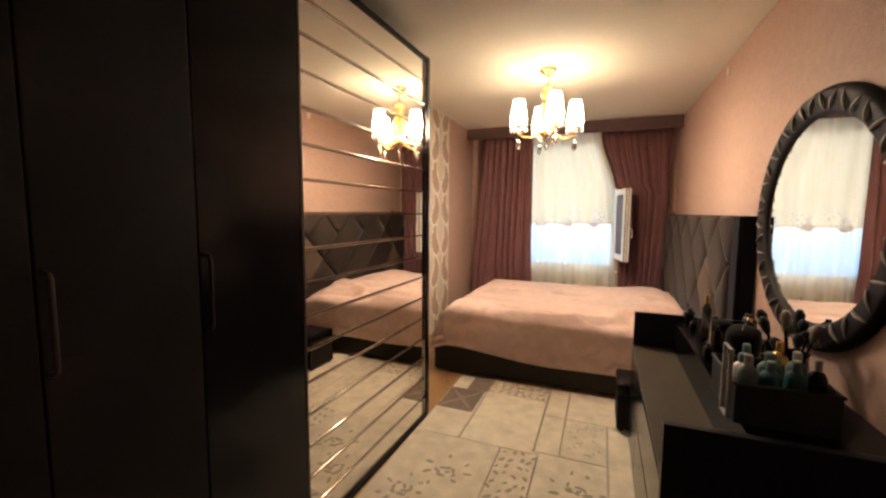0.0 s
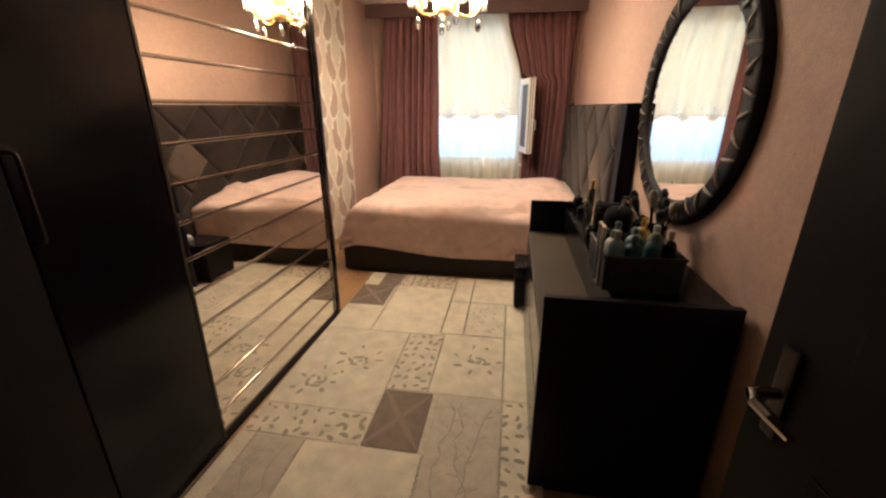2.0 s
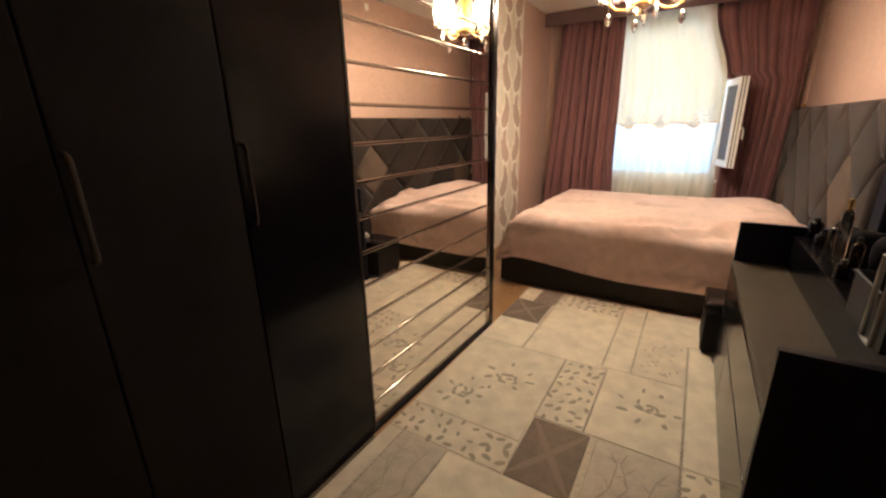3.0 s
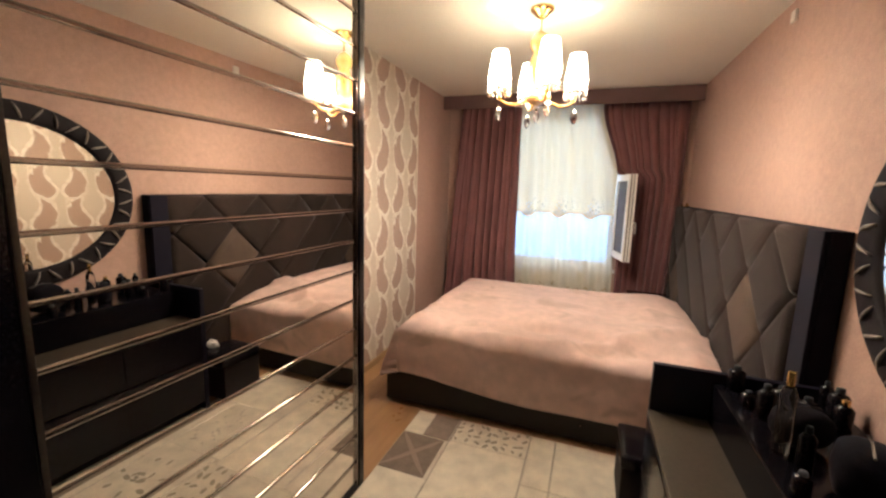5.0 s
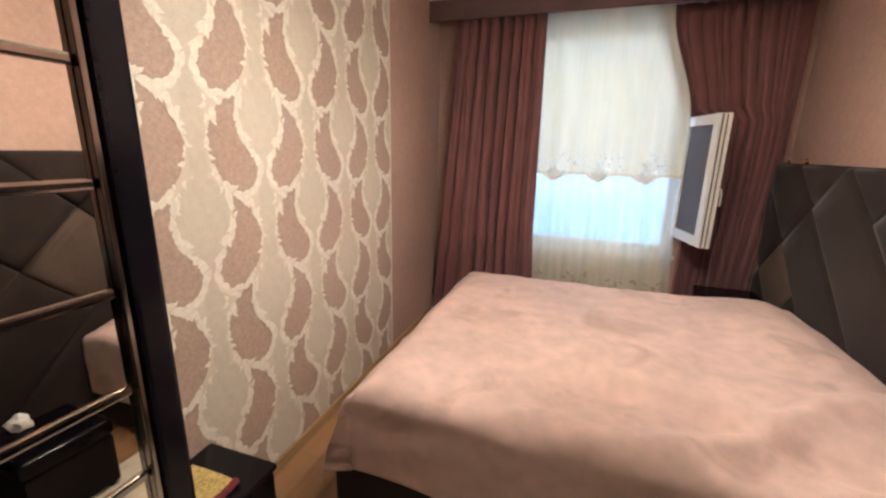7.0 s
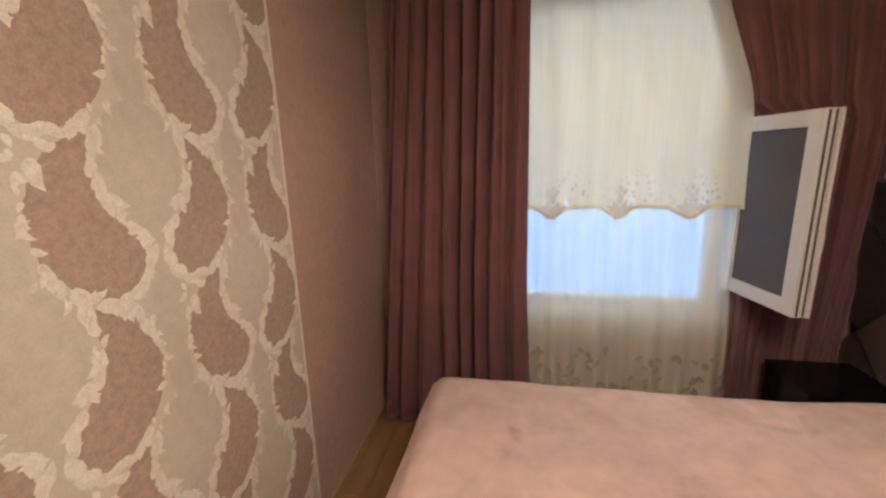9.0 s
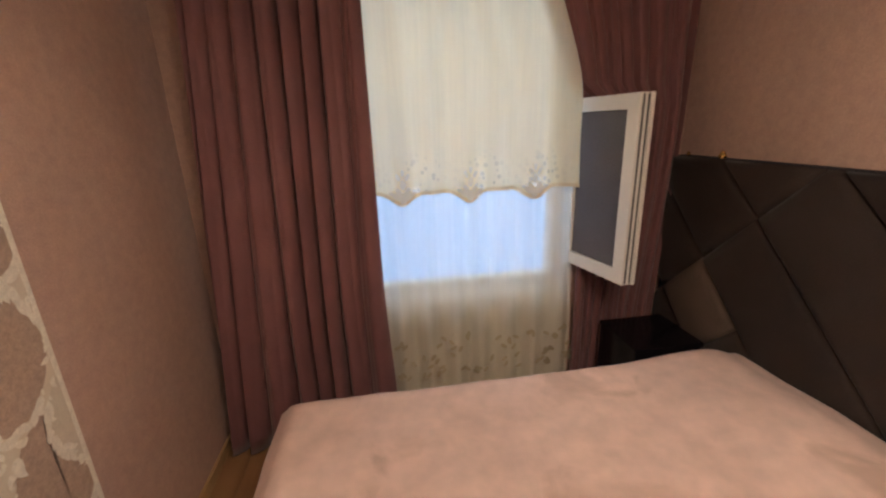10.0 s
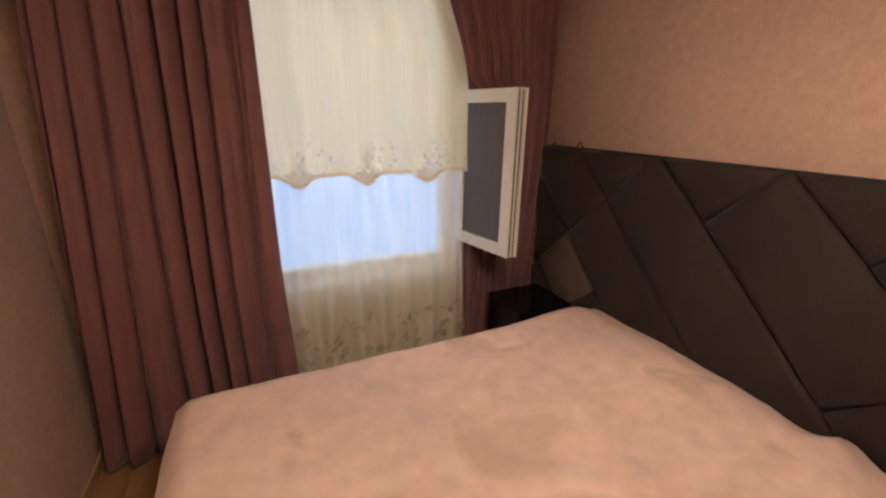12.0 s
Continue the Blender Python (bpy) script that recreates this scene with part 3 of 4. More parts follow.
def blanket_point(u, v):
    """A throw laid over the mattress: flat top, rounded rims, hanging sides."""
    fall_l, fall_f, fall_b = 0.40, 0.40, 0.40
    sx, sy = 1.86 + fall_l, 1.50 + fall_f + fall_b
    a, b = u * sx - fall_l, v * sy - fall_f          # flat cloth coordinates from the mattress corner
    r = 0.085
    x0, y0, y1 = BX0 + 0.085, BY0 - 0.022, BY1 + 0.03
    wide = y1 - y0

    def fold(d):
        """how far inwards and down a point d metres past the rim comes to lie"""
        if d <= -r:
            return -d, 0.0
        q = d + r
        if q < r * math.pi / 2:
            th = q / r
            return r - r * math.sin(th), r - r * math.cos(th)
        return 0.0, r + (q - r * math.pi / 2)
    ix, dx = fold(-a)
    inf, df = fold(-b)
    inb, db = fold(b - wide)
    x = x0 + (a if a > r else ix)
    y = y0 + inf if b < wide / 2 else y1 - inb
    drop = max(dx, df, db) + 0.25 * min(dx, max(df, db))
    z = 0.570
    # pillows below the cloth at the head, hollow in the middle, long soft creases
    z += 0.030 * sstep(1.10, 1.40, x) * (0.6 + 0.4 * math.cos((y - 4.1) * 4.0)) - 0.038 * sstep(1.53, 1.69, x) ** 1.5
    z -= 0.035 * sstep(3.55, 3.0, y) * sstep(-0.1, 0.5, x)
    z += 0.016 * noise.noise((x * 1.7, y * 1.7, 1.0)) + 0.007 * noise.noise((x * 5, y * 5, 4.0))
    z += 0.020 * math.sin((y - 3.0) * 7 + x * 3.1 + 0.6) * sstep(3.75, 3.1, y)
    bump = noise.noise((x * 2.3 + 3, y * 4.6, 9.0))
    z += 0.016 * max(0, 0.35 - abs(bump)) / 0.35 * (0.3 + 0.7 * sstep(3.9, 3.2, y))
    line = 3.02 + 0.42 * sstep(0.75, 1.62, x)
    z += 0.042 * math.exp(-((y - line) / 0.06) ** 2) * sstep(0.35, 0.95, x)
    line = 3.16 + 0.16 * math.sin(x * 2.2 + 0.4)
    z -= 0.026 * math.exp(-((y - line) / 0.055) ** 2) * sstep(0.2, 0.7, x)
    hem = 0.235 - 0.062 * sstep(-0.2, 0.7, x) + 0.005 * math.sin(x * 5 + 1) if df > dx else 0.19
    side = min(1, drop / 0.3)
    wob = 0.012 * noise.noise((x * 6, y * 6, drop * 3)) * side + 0.010 * side * math.sin(14 * (x + y) + 3 * noise.noise((x * 3, y * 3, 7)))
    z -= min(1, drop / 0.43) * (z - hem)
    if df > 0.05 and df >= dx:
        y -= 0.3 * wob + side * (0.003 * math.sin(30 * drop + 5 * x) * (0.5 + noise.noise((x * 2.1, drop * 2, 3.0))) + 0.006 * noise.noise((x * 3.3, drop * 9, 12.0)))
    if db > 0.05 and db >= dx:
        y += 0.012 * side + wob
    if dx > 0.05 and dx >= max(df, db):
        x -= 0.105 * min(1, drop / 0.4) + wob
    return (min(x, 1.69), y, z)


bl = part("blanket", grid(110, 110, blanket_point, 0.008), BLANKET, None, smooth=True)
tagged(bl, "dusty pink plush blanket spread over the bed", "blanket")


def clip_poly(poly, a, b, c):
    """The part of a polygon where a*u + b*v <= c."""
    out = []
    for p, q in zip(poly, poly[1:] + poly[:1]):
        dp, dq = a * p[0] + b * p[1] - c, a * q[0] + b * q[1] - c
        if dp <= 0:
            out.append(p)
        if (dp < 0 < dq) or (dq < 0 < dp):
            t = dp / (dp - dq)
            out.append((p[0] + t * (q[0] - p[0]), p[1] + t * (q[1] - p[1])))
    return out


def cushion(poly, x_front, depth):
    """A padded panel in the plane x: its rim low, its middle proud."""
    bm = bmesh.new()
    cu, cv = sum(p[0] for p in poly) / len(poly), sum(p[1] for p in poly) / len(poly)
    loops = []
    for inset, d in ((0.0003, 0.0), (0.006, 0.42), (0.020, 0.76), (0.052, 0.94), (0.10, 1.0)):
        ring = []
        for p in poly:
            r = math.hypot(p[0] - cu, p[1] - cv)
            f = max(0.3, 1 - 1.35 * inset / r)
            ring.append(bm.verts.new((x_front + 0.012 - depth * d, cu + (p[0] - cu) * f, cv + (p[1] - cv) * f)))
        loops.append(ring)
    n = len(poly)
    for a, b in zip(loops, loops[1:]):
        for i in range(n):
            bm.faces.new((a[i], a[(i + 1) % n], b[(i + 1) % n], b[i]))
    bm.faces.new(loops[-1])
    bmesh.ops.recalc_face_normals(bm, faces=bm.faces)
    return bm


HY0, HY1, HZ1 = 2.430, 5.06, 1.342
SEAM_UP, SEAM_DOWN = 0.475, 0.505          # pitch of the quilting in y - z and y + z


def build_headboard():
    """Square quilting laid cornerwise; towards the window the bands run long, broken by few cross seams."""
    h = thing("headboard", (1.77, 3.75, 0.0), "wide brown velvet headboard with diamond-quilted panels", "headboard")
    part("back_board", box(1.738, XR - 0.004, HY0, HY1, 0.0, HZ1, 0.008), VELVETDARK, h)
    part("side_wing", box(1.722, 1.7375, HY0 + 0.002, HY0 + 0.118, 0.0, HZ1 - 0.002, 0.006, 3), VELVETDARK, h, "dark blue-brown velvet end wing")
    base = [(HY0 + 0.122, 0.10), (HY1, 0.10), (HY1, HZ1 - 0.003), (HY0 + 0.122, HZ1 - 0.003)]
    for j in range(-4, 7):
        lo, hi = 1.98 + SEAM_UP * (j - 1), 1.98 + SEAM_UP * j
        band = clip_poly(clip_poly(base, 1.0, -1.0, hi), -1.0, 1.0, -lo)
        if len(band) < 3:
            continue
        cross = {1: (-1, 0, 1), 2: (0, 2), 3: (3,), 4: (3,), 5: (2, 3)}.get(j, range(-6, 7) if j < 2 else (3,))
        cuts = [-9.0] + [4.15 + SEAM_DOWN * k for k in cross] + [19.0]
        for a, b in zip(cuts, cuts[1:]):
            q = clip_poly(clip_poly(band, 1.0, 1.0, b), -1.0, -1.0, -a)
            if len(q) < 3:
                continue
            area = abs(sum(m[0] * n[1] - n[0] * m[1] for m, n in zip(q, q[1:] + q[:1]))) / 2
            if area < 0.004:
                continue
            k = round((b - 4.15) / SEAM_DOWN)
            # panels painted paler, where the nap catches the light
            pale = (j, k) in ((1, 0), (5, 3))
            part("quilted_panel", cushion(q, 1.727, 0.039), VELVETPALE if pale else VELVET, h, smooth=True)


build_headboard()
for y, s in ((4.775, 1.0), (4.98, 0.6)):
    k = thing("gold_knob", (1.745, y, HZ1), "tiny gold ornament on the headboard top", "ornament", "headboard ornaments")
    part("bead", lathe([(0.0, 0.0), (0.016 * s, 0.002), (0.018 * s, 0.012 * s), (0.010 * s, 0.022 * s), (0.012 * s, 0.028 * s), (0.0, 0.036 * s)], 1.745, y, HZ1, 12, False), GOLD, k)


# ---- curtains ----
def drape(name, x_of, n_folds, y_mid, amp, z0, z1, label, seed):
    """A hanging drape with rounded folds between sharp creases. x_of(s, z): the sideways place of s in 0..1 at height z."""
    c = thing(name, (x_of(0.5, 1.0), y_mid, 0), label, "curtain", "drapes")

    def f(u, v):
        z = z0 + (z1 - z0) * v
        x = x_of(u, z)
        ph = u * n_folds * 2 * math.pi + 4.6 * noise.noise((u * 3.2 + seed, z * 0.22, seed)) + 0.4 * math.sin(z * 0.9 + seed)
        k = (1.0 - 0.30 * v) * (0.85 + 0.75 * noise.noise((u * 5.1, z * 0.25, seed + 5)))
        crease = 1 - 2 * abs(math.sin(ph / 2)) ** 0.62
        fine = 1 - 2 * abs(math.sin(u * n_folds * 4.3 + 2.5 * noise.noise((u * 5, z * 0.4, seed + 2)))) ** 0.7
        y = y_mid + amp * k * crease + 0.007 * fine * (0.5 + 0.5 * v) + 0.012 * noise.noise((u * 9, z * 1.1, seed))
        return (x + 0.010 * math.cos(ph), y, z)
    part("cloth", grid(260, 26, f, 0.003), DRAPE, c, smooth=True)
    return c


def left_drape(s, z):
    a = -0.405 - 0.077 * (2.3 - z)
    return a + (0.222 + 0.03 * sstep(0.9, 0.0, z) - a) * s


drape("curtain", left_drape, 8.0, 4.935, 0.050, 0.012, 2.30, "mauve-brown drape hanging in deep folds", 3)


def right_edge(z):
    """Where the lace ends sideways: it bellies out round the open casement."""
    return 0.995 + 0.170 * sstep(2.27, 1.60, z) + 0.045 * sstep(1.5, 0.4, z)


def drape_left_edge(z):
    return right_edge(z) - 0.05 if z > 1.66 else 1.225


drape("curtain", lambda s, z: (drape_left_edge(z) * (1 - s) + (1.74 - 0.05 * sstep(1.5, 0.3, z)) * s), 8.5, 5.045, 0.022, 0.012, 2.30,
      "mauve-brown drape drawn aside behind the open casement", 8)


def build_lace():
    c = thing("lace_curtain", (0.7, 4.98, 0), "cream lace curtain with scalloped valance over sheer voile", "curtain")

    def sheet(y_mid, amp, folds, z0, z1, scallop, seed):
        def f(u, v):
            x_l = 0.195
            xb = x_l + (right_edge(z0) - x_l) * u
            zb = z0 - (scallop * abs(math.cos((xb - 0.344) * math.pi / 0.303)) ** 5 if scallop else 0)
            z = zb + (z1 - zb) * v
            xr = right_edge(z)
            x = x_l + (xr - x_l) * u
            ph = u * folds * 2 * math.pi + 1.9 * noise.noise((u * 4 + seed, z * 0.4, seed))
            return (x, y_mid + amp * math.sin(ph) * (1 - 0.4 * v) + 0.004 * noise.noise((u * 12, z * 3, seed)), z)
        return f
    part("voile", grid(120, 30, sheet(5.014, 0.026, 7.3, 0.03, 2.29, 0, 1)), SHEER, c, "thin white voile", True)
    fv = sheet(4.970, 0.018, 6, 1.226, 2.29, 0.050, 5)
    part("valance", grid(140, 30, fv), LACE, c, "cream lace valance", True)
    bor = bmesh.new()
    n = 140
    row = []
    for i in range(n + 1):
        p, q = fv(i / n, 0.0), fv(i / n, 0.020)
        row.append((bor.verts.new((p[0], p[1] - 0.003, p[2])), bor.verts.new((q[0], q[1] - 0.003, q[2] - 0.004))))
    for a, b in zip(row, row[1:]):
        bor.faces.new((a[0], b[0], b[1], a[1]))
    part("scalloped_border", bor, SCALLOP, c, "golden scalloped border", True)

    # embroidered sprays over each scallop, and a sparse row near the hem
    def petal(bm, cx, cz, a, length, width, y):
        ps = []
        for k in range(10):
            t = 2 * math.pi * k / 10
            lx, lz = length * 0.5 * (1 + math.cos(t)), width * math.sin(t)
            ps.append(bm.verts.new((cx + lx * math.cos(a) - lz * math.sin(a), y, cz + lx * math.sin(a) + lz * math.cos(a))))
        bm.faces.new(ps)
    rng = random.Random(4)
    for k in range(3):
        u = min(0.97, (0.149 + 0.303 * k) / (right_edge(1.2) - 0.195))
        bm = bmesh.new()
        x0, y0, z0 = fv(u, 0.0)
        y0 -= 0.010
        for j, (a, d, ln, w) in enumerate(((90, 0.012, 0.05, 0.020), (60, 0.05, 0.04, 0.012), (120, 0.05, 0.04, 0.012), (90, 0.075, 0.045, 0.013), (40, 0.03, 0.045, 0.011),
                                           (140, 0.03, 0.045, 0.011), (65, 0.115, 0.035, 0.009), (115, 0.115, 0.035, 0.009), (90, 0.135, 0.03, 0.007), (20, 0.05, 0.05, 0.008), (160, 0.05, 0.05, 0.008))):
            petal(bm, x0 + 0.15 * d * math.cos(radians(a)) + 0.012 * math.cos(radians(a)), z0 + d, radians(a), ln, w, y0 - 0.0006 * j)
        tagged(part("embroidered_spray", bm, EMBROID, c, "white satin-stitch flower spray"), kind="stuff")
    bm = bmesh.new()
    for k in range(64):
        petal(bm, 0.25 + 0.94 * rng.random(), 0.26 + 0.22 * rng.random() ** 1.6, radians(rng.uniform(20, 160)), 0.042, 0.011, 4.976)
    tagged(part("hem_embroidery", bm, HEMTHREAD, c, "pale gold embroidered hem"), kind="stuff")


build_lace()
pel = thing("pelmet", (0.6, 4.95, 2.27), "dark mauve curtain pelmet below the ceiling", "pelmet")
part("board", box(XL + 0.004, XR - 0.004, 4.865, 4.885, 2.265, ZC - 0.002, 0.004), CORNICE, pel)
part("top_board", box(XL + 0.004, XR - 0.004, 4.886, YN - 0.002, 2.345, 2.365, 0.003), CORNICE, pel)


# ---- chandelier ----
def build_chandelier():
    c = thing("chandelier", (CX, CY, ZC), "gold four-arm chandelier with lit cream shades and crystal drops", "chandelier")
    part("canopy", lathe([(0.0, 0.0), (0.062, 0.0), (0.060, -0.012), (0.045, -0.020), (0.030, -0.040), (0.012, -0.052), (0.0, -0.055)], CX, CY, ZC - 0.001, 24, False), GOLD, c, "", True)
    part("rod", tube([(CX, CY, ZC - 0.05), (CX, CY, 2.255)], 0.006), GOLD, c)
    part("column", lathe([(0.010, 2.285), (0.036, 2.270), (0.056, 2.235), (0.050, 2.200), (0.034, 2.175), (0.044, 2.150), (0.060, 2.105), (0.064, 2.06), (0.054, 2.01), (0.044, 1.985), (0.072, 1.962), (0.072, 1.935), (0.03, 1.912), (0.0, 1.902)], CX, CY, 0, 24, False), AMBER, c, "amber glass column", True)
    for k in range(4):
        a = radians(22 + 90 * k)
        dx, dy = math.cos(a), math.sin(a)
        rr = 0.21
        pts = [(CX + dx * r, CY + dy * r, z) for r, z in ((0.03, 1.955), (0.07, 1.925), (0.12, 1.905), (0.17, 1.91), (0.205, 1.935), (rr, 1.965))]
        arm = part("arm", tube(pts, [0.009, 0.008, 0.008, 0.008, 0.009, 0.010]), AMBER, c, "curved amber glass arm", True)
        sx, sy = CX + dx * rr, CY + dy * rr
        part("drip_cup", lathe([(0.008, 1.955), (0.026, 1.962), (0.030, 1.972), (0.026, 1.974), (0.0, 1.968)], sx, sy, 0, 14, False), CRYSTAL, arm, "crystal drip cup", True)
        for q in range(16):
            b = 2 * math.pi * q / 16
            bx, by = sx + 0.059 * math.cos(b), sy + 0.059 * math.sin(b)
            part("bead_string", lathe([(0.002, 2.036), (0.006, 2.028), (0.002, 2.018), (0.006, 2.008), (0.002, 1.998), (0.007, 1.985), (0.002, 1.972), (0.008, 1.955), (0.001, 1.938)], bx, by, 0, 6, False), CRYSTAL, arm, "hanging crystal beads")
        part("shade", lathe([(0.061, 2.040), (0.055, 2.09), (0.042, 2.172), (0.040, 2.178), (0.018, 2.176), (0.018, 2.174), (0.038, 2.174), (0.053, 2.09), (0.059, 2.040)], sx, sy, 0, 22, False), SHADE, arm, "lit cream fabric shade", True)
        for r, zt in ((rr, 1.925),):
            x, y = CX + dx * r, CY + dy * r
            part("crystal_drop", lathe([(0.002, 0.0), (0.002, -0.035), (0.013, -0.048), (0.019, -0.082), (0.010, -0.106), (0.0, -0.112)], x, y, zt, 8, False), CRYSTAL, arm, "hanging crystal drop")
        lamp = new("bulb_light", bpy.data.lights.new("bulb_light", "POINT"))
        lamp.data.energy, lamp.data.color, lamp.data.shadow_soft_size = BULB, (1.0, 0.775, 0.585), 0.03
        lamp.location = (sx, sy, 2.055)
    part("crystal_drop", lathe([(0.002, 0.0), (0.002, -0.03), (0.012, -0.045), (0.018, -0.075), (0.009, -0.10), (0.0, -0.108)], CX, CY, 1.92, 8, False), CRYSTAL, c, "hanging crystal drop")


BULB = 22.0
build_chandelier()
sk = thing("wall_box", (XR, 3.215, 2.315), "small white plastic junction box high on the wall", "wall box")
part("lid", box(XR - 0.014, XR - 0.001, 3.188, 3.240, 2.288, 2.342, 0.004), WHITEPLASTIC, sk)


# ---- vanity ----
VX, VY0, VY1 = 1.228, 1.075, 2.40


def build_vanity():
    v = thing("vanity_table", (1.5, 1.7, 0), "long black gloss vanity with raised end panels", "vanity")
    part("end_panel", box(VX, XR - 0.02, VY0, VY0 + 0.028, 0.0, 0.775, 0.003), NAVYGLOSS, v)
    part("end_panel", box(VX + 0.012, XR - 0.02, VY1 - 0.028, VY1, 0.0, 0.79, 0.003), NAVYGLOSS, v)
    part("worktop", box(VX + 0.006, XR - 0.02, VY0 + 0.029, VY1 - 0.029, 0.575, 0.60, 0.004), VANITYTOP, v, "brown glossy lower worktop")
    part("body", box(VX + 0.03, XR - 0.025, VY0 + 0.029, VY1 - 0.029, 0.06, 0.574, 0.003), BLACKMATT, v)
    part("upper_tier", box(1.44, XR - 0.02, VY0 + 0.029, VY1 - 0.029, 0.601, 0.755, 0.004), BLACKGLOSS, v, "black raised back tier")
    part("plinth", box(VX + 0.06, XR - 0.03, VY0 + 0.03, VY1 - 0.03, 0.0, 0.06), BLACKMATT, v)
    ys = [VY0 + 0.032, 1.93, VY1 - 0.032]
    for k in range(2):
        for z0, z1 in ((0.07, 0.345), (0.355, 0.57)):
            part("drawer", box(VX + 0.006, VX + 0.029, ys[k] + 0.003, ys[k + 1] - 0.003, z0, z1, 0.005), BLACKGLOSS, v)


build_vanity()


def build_pouf():
    p = thing("stool", (1.31, 2.60, 0), "small black padded stool between vanity and bed", "stool")
    part("body", box(1.175, 1.45, 2.465, 2.745, 0.03, 0.245, 0.012), BLACKMATT, p)
    part("cushion", box(1.168, 1.457, 2.458, 2.752, 0.247, 0.315, 0.028, 4), BLACKGLOSS, p, "black padded cushion", True)
    for x in (1.20, 1.425):
        for y in (2.49, 2.72):
            part("foot", lathe([(0.0, 0.0), (0.012, 0.0), (0.016, 0.03), (0.0, 0.031)], x, y, 0, 10, False), BLACKMATT, p)


build_pouf()


def build_tissue(x, y, z):
    """A crumpled white tissue: a faceted, pinched lump."""
    b = bmesh.new()
    bmesh.ops.create_icosphere(b, subdivisions=2, radius=0.034)
    for v in b.verts:
        k = 1 + 0.55 * noise.noise(v.co * 60) + 0.25 * noise.noise(v.co * 130)
        v.co = Vector((v.co.x * k * 1.25, v.co.y * k, max(-0.02, v.co.z * k * 0.9)))
    bmesh.ops.translate(b, verts=b.verts, vec=(x, y, z + 0.0202))
    tagged(part("tissue", b, WHITEPLASTIC), "small crumpled white tissue on the black stool", "tissue")


build_tissue(1.425, 2.585, 0.316)


# ---- oval mirror ----
def build_oval():
    cy, cz, ay, az = 1.818, 1.331, 0.556, 0.486
    o = thing("oval_mirror", (XR, cy, 0.79), "oval wall mirror in a dark carved frame", "mirror")
    glassm = bmesh.new()
    iy, iz = 0.458, 0.391
    ps = [glassm.verts.new((XR - 0.013, cy + iy * math.cos(t), cz + iz * math.sin(t))) for t in (2 * math.pi * k / 72 for k in range(72))]
    f = glassm.faces.new(ps)
    f.normal_update()
    ex = bmesh.ops.extrude_face_region(glassm, geom=[f])
    bmesh.ops.translate(glassm, verts=[g for g in ex["geom"] if isinstance(g, bmesh.types.BMVert)], vec=(0.006, 0, 0))
    bmesh.ops.recalc_face_normals(glassm, faces=glassm.faces)
    part("mirror_glass", glassm, MIRROR, o)
    ring = bmesh.new()
    prof = ((0.0, 0.012), (0.06, 0.022), (0.2, 0.030), (0.45, 0.028), (0.75, 0.036), (0.93, 0.030), (1.0, 0.016), (1.0, 0.001), (0.0, 0.001))
    n = 96
    rows = []
    for k in range(n):
        t = 2 * math.pi * k / n
        rows.append([ring.verts.new((XR - d, cy + (iy - 0.006 + (ay - iy + 0.006) * s) * math.cos(t), cz + (iz - 0.006 + (az - iz + 0.006) * s) * math.sin(t))) for s, d in prof])
    for k in range(n):
        a, b = rows[k], rows[(k + 1) % n]
        for j in range(len(prof)):
            jj = (j + 1) % len(prof)
            ring.faces.new((a[j], b[j], b[jj], a[jj]))
    bmesh.ops.recalc_face_normals(ring, faces=ring.faces)
    fr = part("frame", ring, DARKFRAME, o, "dark carved oval frame", True)
    # pierced leaf relief round the frame
    m = 40
    for k in range(m):
        t = 2 * math.pi * (k + 0.5) / m
        s0, s1 = 0.12, 0.86
        pts = []
        for q in range(7):
            s = s0 + (s1 - s0) * q / 6
            tt = t + (0.075 if k % 2 else -0.075) * (q / 6 - 0.5)
            pts.append((XR - 0.031 - 0.007 * math.sin(math.pi * q / 6), cy + (iy + (ay - iy) * s) * math.cos(tt), cz + (iz + (az - iz) * s) * math.sin(tt)))
        part("leaf", tube(pts, [0.003, 0.005, 0.006, 0.0065, 0.006, 0.005, 0.003], 6), SILVERLEAF, fr, "worn silver leaf relief", True)


build_oval()


# ---- things on the vanity ----
def bottle(x, y, z, r, h, mat, cap, label, cap_mat=None, group="cosmetics"):
    b = thing("bottle", (x, y, z), label, "bottle", group)
    part("body", lathe([(0.0, 0.0), (r * 0.95, 0.0), (r, r * 0.15), (r, h * 0.72), (r * 0.7, h * 0.80), (r * 0.35, h * 0.83), (r * 0.35, h * 0.85)], x, y, z, 14, False), mat, b, "", True)
    part("cap", lathe([(r * 0.42, h * 0.83), (r * 0.45, h * 0.85), (r * 0.45, h * 0.98), (r * 0.38, h), (0.0, h)], x, y, z, 12, False), cap_mat or cap, b, "", True)
    return b


rng = random.Random(11)
ZT = 0.756
spots = []
while len(spots) < 14:
    x, y = rng.uniform(1.475, 1.76), rng.uniform(1.62, 2.35)
    if math.hypot(x - 1.50, y - 1.955) > 0.05 and math.hypot(x - 1.68, y - 1.58) > 0.085 and math.hypot(x - 1.565, y - 2.02) > 0.11 and math.hypot(x - 1.60, y - 1.80) > 0.12 and all(math.hypot(x - a, y - b) > 0.058 for a, b in spots):
        spots.append((x, y))
for k, (x, y) in enumerate(spots):
    bottle(x, y, ZT, rng.uniform(0.017, 0.028), rng.uniform(0.05, 0.115), DARKBOTTLE, GOLD if k == 7 else BASKET, "small dark perfume bottle on the vanity")
bottle(1.50, 1.955, ZT, 0.020, 0.235, CRYSTAL, GOLD, "clear perfume bottle with gold cap on the vanity")


